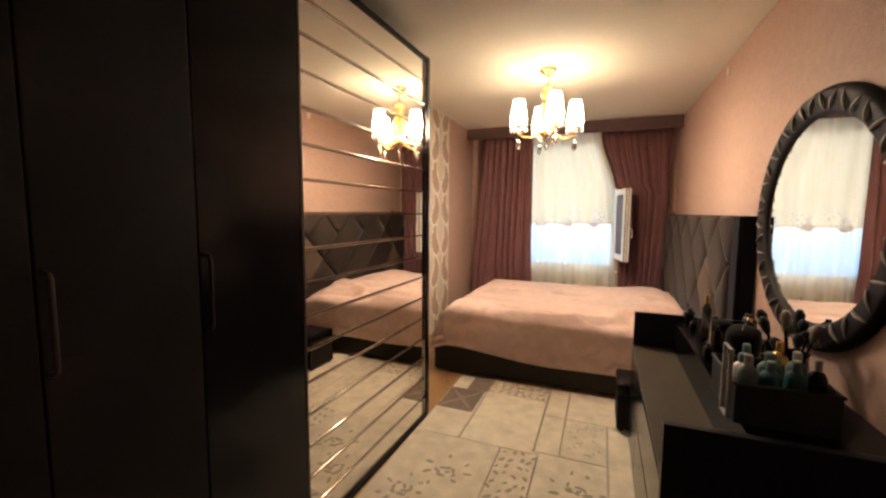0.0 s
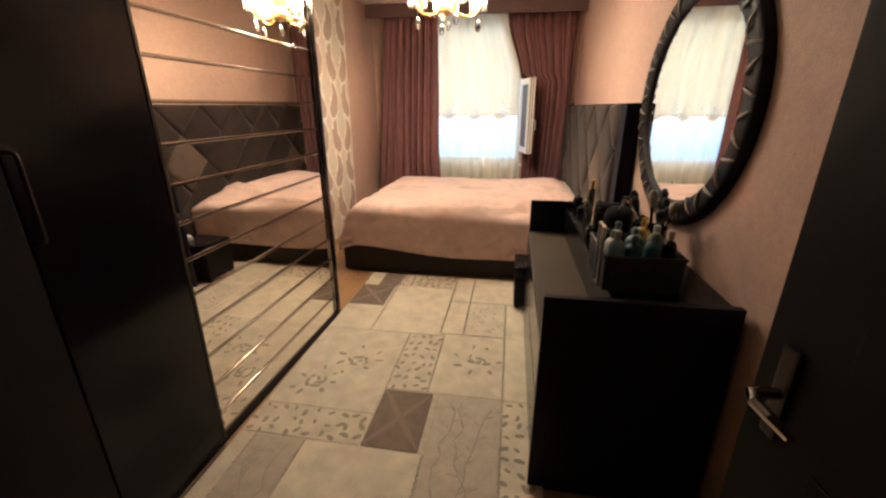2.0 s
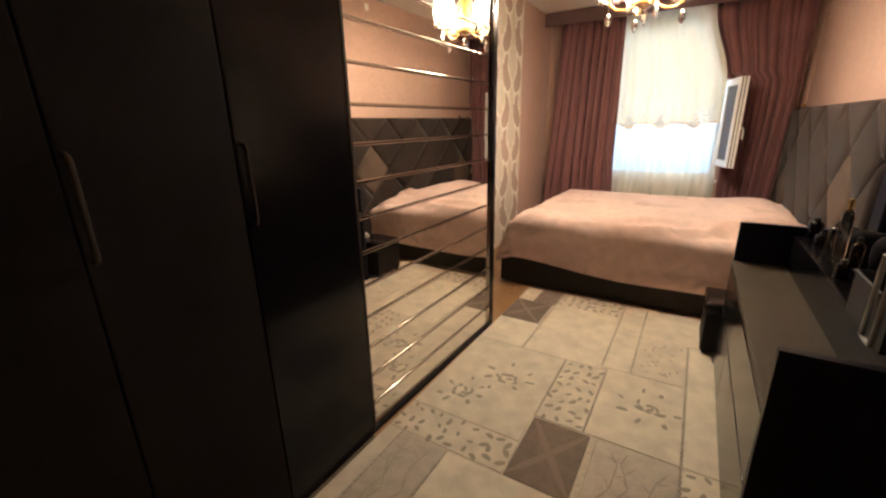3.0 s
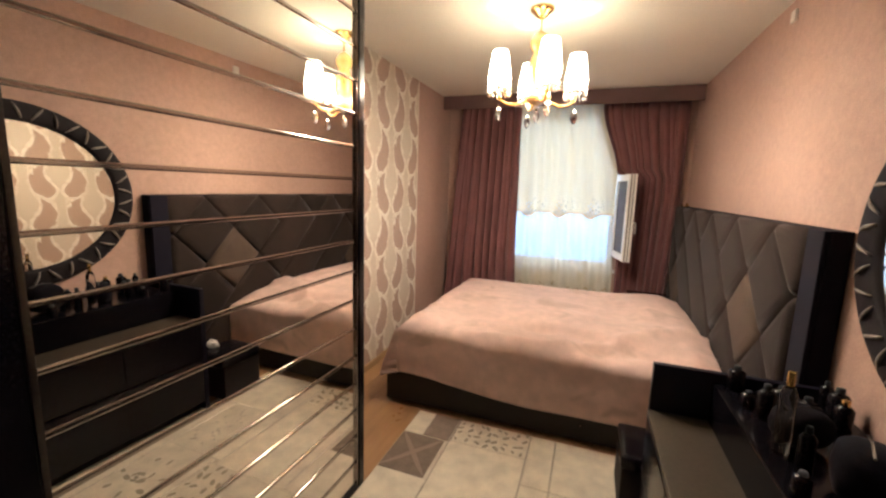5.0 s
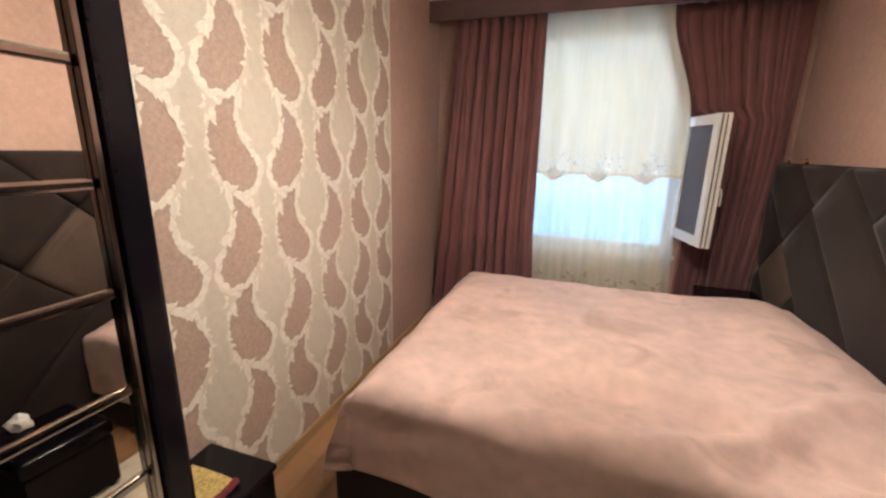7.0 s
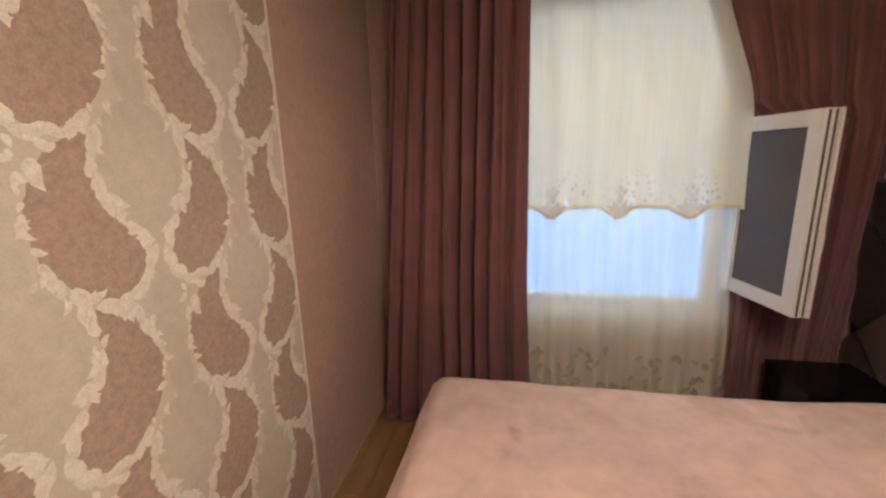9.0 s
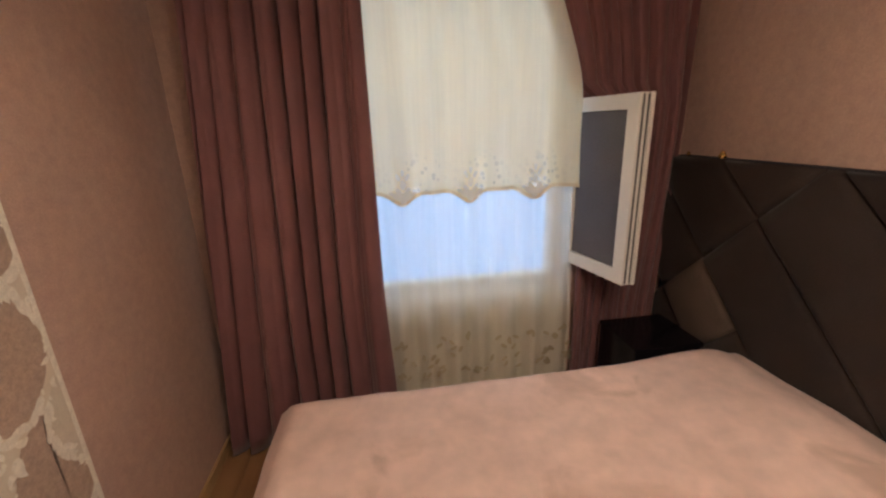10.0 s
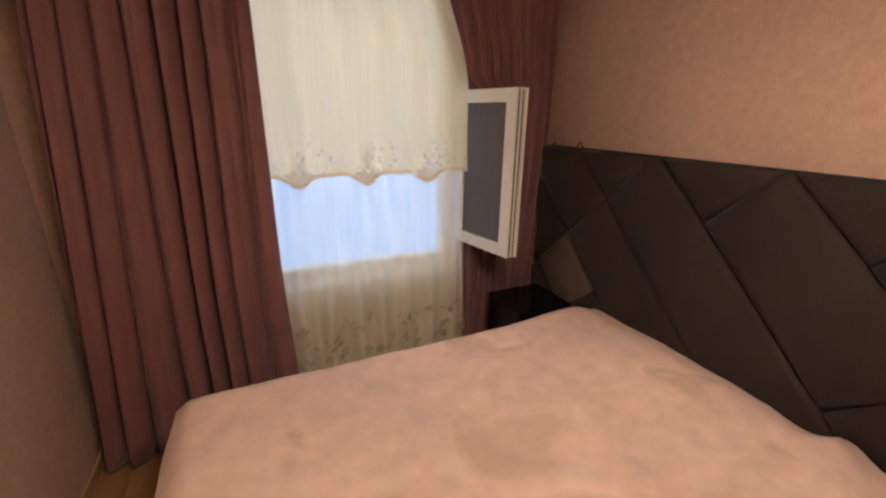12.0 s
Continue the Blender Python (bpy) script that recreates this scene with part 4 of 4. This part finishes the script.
def pouch(x, y, lx, ly, h, turn, label):
    p = thing("cosmetics_bag", (x, y, ZT), label, "bag", "cosmetics bags")
    b = bmesh.new()
    bmesh.ops.create_icosphere(b, subdivisions=3, radius=1.0)
    for q in b.verts:
        c = q.co
        k = 1 + 0.10 * noise.noise(c * 2.2 + Vector((x * 9, y * 9, 0)))
        q.co = Vector((lx * math.copysign(abs(c.x) ** 0.7, c.x) * k, ly * math.copysign(abs(c.y) ** 0.7, c.y) * k, h * 0.5 * (1 + math.copysign(abs(c.z) ** 0.6, c.z) * (1 - 0.25 * abs(c.x)))))
    bmesh.ops.rotate(b, verts=b.verts, cent=(0, 0, 0), matrix=Matrix.Rotation(turn, 3, "Z"))
    bmesh.ops.translate(b, verts=b.verts, vec=(x, y, ZT))
    part("bag", b, BAGCLOTH, p, "", True)
    part("zip", tube([(x - lx * 0.7 * math.cos(turn), y - lx * 0.7 * math.sin(turn), ZT + h * 0.93), (x, y, ZT + h * 0.995), (x + lx * 0.7 * math.cos(turn), y + lx * 0.7 * math.sin(turn), ZT + h * 0.93)], 0.003, 6), DARKMETAL, p, "dull metal zip")


BAGCLOTH = material("black_quilted_cloth", (0.006, 0.005, 0.008), 0.8, spread=0.3, scale=30, bump=0.3)
BAGCLOTH.node_tree.nodes["Principled BSDF"].inputs["Specular IOR Level"].default_value = 0.1


def build_basket():
    x0, x1, y0, y1, z0, z1 = 1.42, 1.66, 1.20, 1.46, ZT, ZT + 0.115
    b = thing("cosmetics_basket", (1.54, 1.33, ZT), "dark plastic basket filled with cosmetics", "basket")
    part("bottom", box(x0, x1, y0, y1, z0, z0 + 0.008), BASKET, b)
    for a in ((x0, x0 + 0.005, y0, y1), (x1 - 0.005, x1, y0, y1), (x0 + .005, x1 - .005, y0, y0 + 0.005), (x0 + .005, x1 - .005, y1 - 0.005, y1)):
        part("side", box(*a, z0 + 0.008, z1, 0.001), BASKET, b)
    part("rim", tube([(x0, y0, z1), (x1, y0, z1), (x1, y1, z1), (x0, y1, z1), (x0, y0, z1)], 0.006), BASKET, b)


build_basket()
pouch(1.565, 2.02, 0.075, 0.055, 0.115, 0.4, "black soft cosmetics bag among the bottles")
pouch(1.60, 1.80, 0.085, 0.060, 0.150, 1.2, "bulky black cosmetics bag before the mirror")
for k, (x, y, r, h, m) in enumerate(((1.46, 1.25, 0.026, 0.215, PALEBLUE), (1.515, 1.25, 0.028, 0.20, TEAL), (1.575, 1.255, 0.026, 0.21, TEAL), (1.625, 1.26, 0.022, 0.22, DARKBOTTLE),
                                     (1.47, 1.33, 0.028, 0.19, WHITEPLASTIC), (1.54, 1.34, 0.03, 0.20, TEAL), (1.61, 1.35, 0.026, 0.21, PALEBLUE), (1.50, 1.41, 0.026, 0.2, DARKBOTTLE), (1.59, 1.42, 0.024, 0.22, GOLD))):
    bottle(x, y, ZT + 0.009, r, 0.84 * h, m, PALEBLUE, "plastic cosmetics bottle standing in the basket", GOLD if k == 8 else (PALEBLUE if k % 3 else DIMPLASTIC), "basket bottles")
# open-frame holder beside the basket
fh = thing("box_frame", (1.405, 1.30, ZT), "small white open-sided plastic holder", "holder")
part("frame", tube([(1.408, 1.215, ZT + 0.01), (1.408, 1.215, ZT + 0.21), (1.408, 1.275, ZT + 0.21), (1.408, 1.275, ZT + 0.01), (1.408, 1.215, ZT + 0.01)], 0.006), DIMPLASTIC, fh)


def build_brushes():
    x, y = 1.68, 1.58
    b = thing("brush_holder", (x, y, ZT), "dark jar of make-up brushes before the mirror", "brush holder")
    part("jar", lathe([(0.0, 0.0), (0.045, 0.0), (0.05, 0.02), (0.046, 0.11), (0.05, 0.12), (0.045, 0.12), (0.04, 0.10), (0.0, 0.02)], x, y, ZT, 18, False), DARKBOTTLE, b, "", True)
    r = random.Random(3)
    for k in range(11):
        a, tl = r.uniform(0, 6.28), r.uniform(0.04, 0.12)
        h = r.uniform(0.17, 0.27)
        p0 = Vector((x + 0.02 * math.cos(a), y + 0.02 * math.sin(a), ZT + 0.03))
        p1 = Vector((min(x + tl * math.cos(a), XR - 0.09), y + tl * math.sin(a), ZT + h))
        d = p1 - p0
        s = part("brush", tube([p0, p0 + d * 0.7], 0.004, 6), DARKBOTTLE, b)
        part("bristles", tube([p0 + d * 0.7, p0 + d * 0.78, p0 + d * 0.92, p1], [0.005, 0.012, 0.018, 0.008], 8), BASKET if k % 4 else SILVERLEAF, s, "dark brush head", True)


build_brushes()


# ---- rug ----
RX0, RX1, RY0, RY1, RZ = 0.020, 1.285, 0.665, 2.930, 0.010
rug = thing("rug", (0.65, 1.8, 0), "patchwork rug of cream, grey and taupe squares", "rug")
part("backing", box(RX0, RX1, RY0, RY1, 0.0, RZ + 0.0012, 0.003), RUGSEAM, rug)
PATCHES = (
    (0.02, 0.10, 0.665, 1.145, "c"), (0.10, 0.32, 0.665, 1.145, "v"), (0.32, 0.82, 0.665, 1.145, "c"), (0.82, 1.125, 0.665, 1.51, "v"),
    (1.125, 1.285, 0.665, 1.51, "d"), (0.02, 0.555, 1.145, 1.33, "d"), (0.02, 0.555, 1.33, 2.03, "f"), (0.555, 0.80, 1.145, 1.51, "x"),
    (0.555, 0.765, 1.51, 2.03, "d"), (0.765, 1.125, 1.51, 2.06, "f"), (1.125, 1.285, 1.51, 2.50, "c"), (0.02, 0.30, 2.03, 2.36, "c"),
    (0.02, 0.28, 2.36, 2.69, "x"), (0.30, 0.735, 2.03, 2.70, "c"), (0.735, 0.875, 2.06, 2.50, "c"), (0.875, 1.125, 2.06, 2.50, "s"),
    (0.735, 0.875, 2.50, 2.93, "c"), (0.875, 1.285, 2.50, 2.93, "c"), (0.02, 0.135, 2.69, 2.93, "c"), (0.135, 0.31, 2.69, 2.93, "k"), (0.31, 0.735, 2.70, 2.93, "d"),
)


SPOT = bmesh.new()
SPOT.faces.new([SPOT.verts.new((math.cos(t) * (1 + 0.12 * math.sin(3 * t)), math.sin(t) * (1 + 0.1 * math.cos(2 * t)), 0)) for t in (2 * math.pi * k / 14 for k in range(14))])
SPOT_MESH = bpy.data.meshes.new("spot")
SPOT.to_mesh(SPOT_MESH)
SPOT.free()
SPOT_MESH.materials.append(RUGSPOT)
VEIN_MESH = SPOT_MESH.copy()
VEIN_MESH.materials.clear()
VEIN_MESH.materials.append(RUGVEIN)
CROSS_MESH = SPOT_MESH.copy()
CROSS_MESH.materials.clear()
CROSS_MESH.materials.append(RUGCROSS)


def spot(parent, x, y, a, r1, r2, z, mesh=None, name="flower_spot"):
    """One woven spot of the rug's print, lying on its patch."""
    o = new(name, mesh or SPOT_MESH)
    o.parent = parent
    o.location = Vector((x, y, z)) - origin_of(parent)
    o.rotation_euler = (0, 0, a)
    o.scale = (r1, r2, 1)


def build_patches():
    r = random.Random(21)
    for x0, x1, y0, y1, k in PATCHES:
        g = 0.0028
        m = {"c": RUGCREAM, "v": RUGGREY, "d": RUGCREAM, "f": RUGCREAM, "s": RUGCREAM, "x": RUGDARK, "k": RUGDARK}[k]
        p = part("patch", box(x0 + g, x1 - g, y0 + g, y1 - g, RZ - 0.004, RZ + 0.004, 0.003, 1), m, rug)
        z = RZ + 0.0046
        if k == "d":
            nx, ny = max(2, round((x1 - x0) / 0.056)), max(2, round((y1 - y0) / 0.062))
            for i in range(nx):
                for j in range(ny):
                    cx, cy = x0 + (i + 0.5) * (x1 - x0) / nx, y0 + (j + 0.5) * (y1 - y0) / ny
                    if min(cx - x0, x1 - cx, cy - y0, y1 - cy) > 0.022:
                        q = r.uniform(0.6, 1.0)
                        spot(p, cx + r.uniform(-.016, .016), cy + r.uniform(-.016, .016), r.uniform(0, 3), .023 * q, .013 * q, z)
        elif k == "f":
            for fx, fy in ((x0 * 0.40 + x1 * 0.60, y0 * 0.45 + y1 * 0.55), (x0 * 0.68 + x1 * 0.32, y0 * 0.75 + y1 * 0.25)):
                if fy - y0 < 0.15:
                    continue
                spot(p, fx + 0.012, fy - 0.008, 0.4, 0.016, 0.010, z)
                for q in range(8):
                    a, d = q * math.pi / 4 + r.uniform(-.3, .3), r.uniform(0.026, 0.062)
                    spot(p, fx + d * math.cos(a), fy + 0.8 * d * math.sin(a), a + 1.57 + r.uniform(-.9, .9), r.uniform(.013, .026), r.uniform(.006, .014), z + 0.0001 * q)
                for q in range(7):
                    a = q * 0.9 + r.uniform(-.3, .3)
                    d = r.uniform(.085, .135)
                    spot(p, fx + d * math.cos(a), fy + d * math.sin(a), a + r.uniform(-.5, .5), r.uniform(.014, .026), r.uniform(.007, .014), z + 0.0002 * q)
        elif k == "s":
            for q in range(26):
                spot(p, r.uniform(x0 + .03, x1 - .03), r.uniform(y0 + .03, y1 - .03), r.uniform(0, 3), r.uniform(.006, .014), .006, z, VEIN_MESH)
        elif k == "x":
            cx, cy, L = (x0 + x1) / 2, (y0 + y1) / 2, math.hypot(x1 - x0, y1 - y0) * 0.46
            a = math.atan2(y1 - y0, x1 - x0)
            spot(p, cx, cy, a, L, 0.016, z, CROSS_MESH, "cross_band")
            spot(p, cx, cy, -a, L, 0.016, z + 0.0003, CROSS_MESH, "cross_band")
        elif k == "v":
            # crooked branches, each drawn as a chain of short strokes
            for q in range(3):
                fx, fy, a = x0 + (x1 - x0) * (q + 0.6) / 3.2, y0 + 0.05, 1.5
                step, side = 0, 1
                while fy < y1 - 0.09 and step < 14:
                    a = 1.57 + r.uniform(-.55, .55)
                    L = r.uniform(.028, .045)
                    nx, ny = fx + 2 * L * 0.92 * math.cos(a), fy + 2 * L * 0.92 * math.sin(a)
                    if not x0 + 0.03 < nx < x1 - 0.03:
                        a = math.pi - a
                        nx = fx + 2 * L * 0.92 * math.cos(a)
                    spot(p, (fx + nx) / 2, (fy + ny) / 2, a, L, 0.0036, z + 0.0001 * q, VEIN_MESH, "vein")
                    b = a + side * 0.9
                    ex, ey = nx + 0.05 * math.cos(b), ny + 0.05 * math.sin(b)
                    if x0 + 0.015 < ex < x1 - 0.015 and ey < y1 - 0.02:
                        spot(p, (nx + ex) / 2, (ny + ey) / 2, b, 0.026, 0.0028, z + 0.0003, VEIN_MESH, "vein")
                    fx, fy, step, side = nx, ny, step + 1, -side
    # twisted cord along the seams
    for x, ya, yb in ((0.10, 0.67, 1.14), (0.32, 0.67, 1.14), (0.82, 0.67, 1.14), (1.125, 0.67, 2.49), (0.735, 2.07, 2.92), (0.875, 2.07, 2.92), (0.30, 2.04, 2.92), (0.765, 1.52, 2.03), (0.555, 1.52, 2.03)):
        n = int((yb - ya) / 0.014)
        part("seam_cord", tube([(x + 0.0045 * (1 if i % 2 else -1), ya + (yb - ya) * i / n, RZ + 0.003) for i in range(n + 1)], 0.0038, 5), RUGGREY, rug)


build_patches()


# ---- floor boards ----
def build_floor():
    fl = bpy.data.objects["floor"]
    w, ln = 0.128, 1.2
    x = XL
    i = 0
    while x < XR - 0.001:
        ww = min(w, XR - x)
        y = YS - (0.37 * i) % ln
        while y < YN:
            a, b = max(y, YS), min(y + ln, YN)
            if b - a > 0.02:
                part("board", box(x + 0.0006, x + ww - 0.0006, a + 0.0006, b - 0.0006, -0.004, 0.0, 0.0006, 1), FLOORWOOD, fl)
            y += ln
        x += w
        i += 1


# ---- paisley wallpaper ----
COL, ROW = 0.280, 0.665          # column pitch and upright repeat of the print


def smooth_outline(points, n, rag, seed):
    """A closed curve through the points, with a slightly ragged edge."""
    out = []
    m = len(points)
    for k in range(m):
        p0, p1, p2, p3 = (Vector(points[(k + d) % m]) for d in (-1, 0, 1, 2))
        for i in range(n):
            t = i / n
            q = 0.5 * ((2 * p1) + (p2 - p0) * t + (2 * p0 - 5 * p1 + 4 * p2 - p3) * t * t + (3 * p1 - p0 - 3 * p2 + p3) * t ** 3)
            d = Vector((noise.noise((q.x * 60, q.y * 60, seed)), noise.noise((q.x * 60, q.y * 60, seed + 7))))
            q = q + rag * d
            out.append((q.x, q.y))
    return out


def drop_outline(side):
    """A fat curled drop that hugs one side of an urn: its tail at the urn's shoulder, its belly beside the neck."""
    half = ((0.106, 0.222), (0.150, 0.205), (0.195, 0.160), (0.221, 0.098), (0.222, 0.040), (0.202, -0.018), (0.166, -0.060), (0.120, -0.090), (0.074, -0.090),
            (0.040, -0.055), (0.031, -0.005), (0.052, 0.034), (0.090, 0.074), (0.112, 0.126), (0.112, 0.178))
    return smooth_outline([(side * y * 1.06, z * 1.04) for y, z in half], 6, 0.008, 3.0 + side)


URN_PROFILE = ((0.0, 0.292), (0.030, 0.286), (0.060, 0.268), (0.088, 0.232), (0.101, 0.188), (0.100, 0.142), (0.084, 0.098), (0.056, 0.056), (0.030, 0.024), (0.017, 0.0),
               (0.016, -0.022), (0.026, -0.058), (0.038, -0.098), (0.044, -0.150), (0.038, -0.210), (0.033, -0.270), (0.032, -0.350))


def flat(points, x):
    b = bmesh.new()
    b.faces.new([b.verts.new((x, y, z)) for y, z in points])
    bmesh.ops.triangulate(b, faces=b.faces)
    return b


def strip(prof, x):
    """A flat shape, the same to both sides, from half widths and heights."""
    b = bmesh.new()
    rows = [(b.verts.new((x, -w - 0.0003, z * 1.04)), b.verts.new((x, w + 0.0003, z * 1.04))) for w, z in prof]
    for a, c in zip(rows, rows[1:]):
        b.faces.new((a[0], a[1], c[1], c[0]))
    return b


def leaf_shape(b, x, cy, cz, a, ln, wd, curl):
    """One curled leaf from its foot (cy, cz) along the angle a."""
    left, right = [], []
    for w in range(5):
        f = w / 4
        half = wd * math.sin(math.pi * min(0.97, 0.12 + 0.85 * f)) * (1 - 0.35 * f)
        ay = ln * f * math.cos(a + curl * f)
        az = ln * f * math.sin(a + curl * f)
        ny, nz = -math.sin(a + 1.6 * curl * f), math.cos(a + 1.6 * curl * f)
        left.append(b.verts.new((x, cy + ay + half * ny, cz + az + half * nz)))
        right.append(b.verts.new((x, cy + ay - half * ny, cz + az - half * nz)))
    for k in range(4):
        b.faces.new((left[k], left[k + 1], right[k + 1], right[k]))


def acanthus(b, points, x, seed, size, gap, outward, keep=None):
    """Leafy scroll edging along a closed outline: slanted, curled leaves in uneven tufts."""
    r = random.Random(seed)
    n = len(points)
    run = 0.0
    for k in range(n):
        y, z = points[k]
        qy, qz = points[(k + 1) % n]
        run += math.hypot(qy - y, qz - z)
        if run < gap:
            continue
        run = r.uniform(-0.5, 0.3) * gap
        if (keep and not keep(y, z)) or noise.noise((y * 17, z * 17, seed)) < -0.30:
            continue
        a = math.atan2(qz - z, qy - y) - outward * r.uniform(0.15, 1.15)
        k2 = size * r.uniform(0.6, 1.25)
        leaf_shape(b, x + r.uniform(0, 0.0007), y, z, a, 0.032 * k2, 0.0112 * k2, outward * r.uniform(0.2, 1.3))


def build_paper():
    wall = bpy.data.objects["wall_left"]
    y_lo = 2.238
    part("paper_panel", box(XL, XL + 0.0016, y_lo, PAIS_END, 0.056, ZC - 0.001), WALL_CREAM, wall, "cream wallpaper with taupe paisley print")
    part("paper_edge", box(XL, XL + 0.003, PAIS_END - 0.010, PAIS_END + 0.004, 0.056, ZC - 0.001), SCROLL, wall, "pale paper edge")

    def finish(b, name, mat):
        for f in b.faces:
            f.normal_update()
            if f.normal.x < 0:
                f.normal_flip()
        me = bpy.data.meshes.new(name)
        b.to_mesh(me)
        b.free()
        me.materials.append(mat)
        return me
    pieces = []
    for s in (-1, 1):
        ol = drop_outline(s)
        pieces.append(("paisley", finish(flat(ol, 0.0022), "drop", PAISLEY)))
        b = bmesh.new()
        acanthus(b, ol, 0.0042, 5 + s, 0.8, 0.017, -s)
        acanthus(b, ol, 0.0046, 25 + s, 1.45, 0.024, -s, lambda y, z: z < 0.0 or z > 0.17)
        pieces.append(("scroll_edging", finish(b, "scroll", SCROLL)))
    pieces.append(("urn", finish(strip(URN_PROFILE, 0.0032), "urn", URN)))
    b = bmesh.new()
    for s in (-1, 1):
        side = smooth_outline([(s * w, z * 1.04) for w, z in URN_PROFILE[1:]], 5, 0.003, 11.0)[:-10]
        acanthus(b, side, 0.0050, 31 + s, 0.7, 0.024, -s)
        acanthus(b, side, 0.0054, 41 + s, 1.35, 0.018, -s, lambda y, z: 0.02 < z < 0.17)
    pieces.append(("scroll_edging", finish(b, "urn_scroll", SCROLL)))
    for c in range(-6, 3):
        y = 3.685 + COL * c
        for r in range(-3, 4):
            z = 1.315 + ROW * r + (ROW / 2 if c % 2 else 0.0)
            for name, me in pieces:
                xs = [v.co.y + y for v in me.vertices]
                zs = [v.co.z + z for v in me.vertices]
                if max(xs) < y_lo or min(xs) > PAIS_END or max(zs) < 0.06 or min(zs) > ZC:
                    continue
                if min(xs) < y_lo or max(xs) > PAIS_END - 0.011 or min(zs) < 0.057 or max(zs) > ZC - 0.003:
                    b = bmesh.new()
                    b.from_mesh(me)
                    for co, no in (((0, PAIS_END - y - 0.011, 0), (0, 1, 0)), ((0, y_lo - y, 0), (0, -1, 0)), ((0, 0, ZC - 0.003 - z), (0, 0, 1)), ((0, 0, 0.057 - z), (0, 0, -1))):
                        bmesh.ops.bisect_plane(b, geom=b.verts[:] + b.edges[:] + b.faces[:], plane_co=co, plane_no=no, clear_outer=True)
                    if not b.faces:
                        b.free()
                        continue
                    cut = bpy.data.meshes.new(name)
                    b.to_mesh(cut)
                    b.free()
                    cut.materials.append(me.materials[0])
                    me = cut
                o = new(name, me)
                o.parent = wall
                o.location = (XL, y, z)


build_paper()
build_floor()
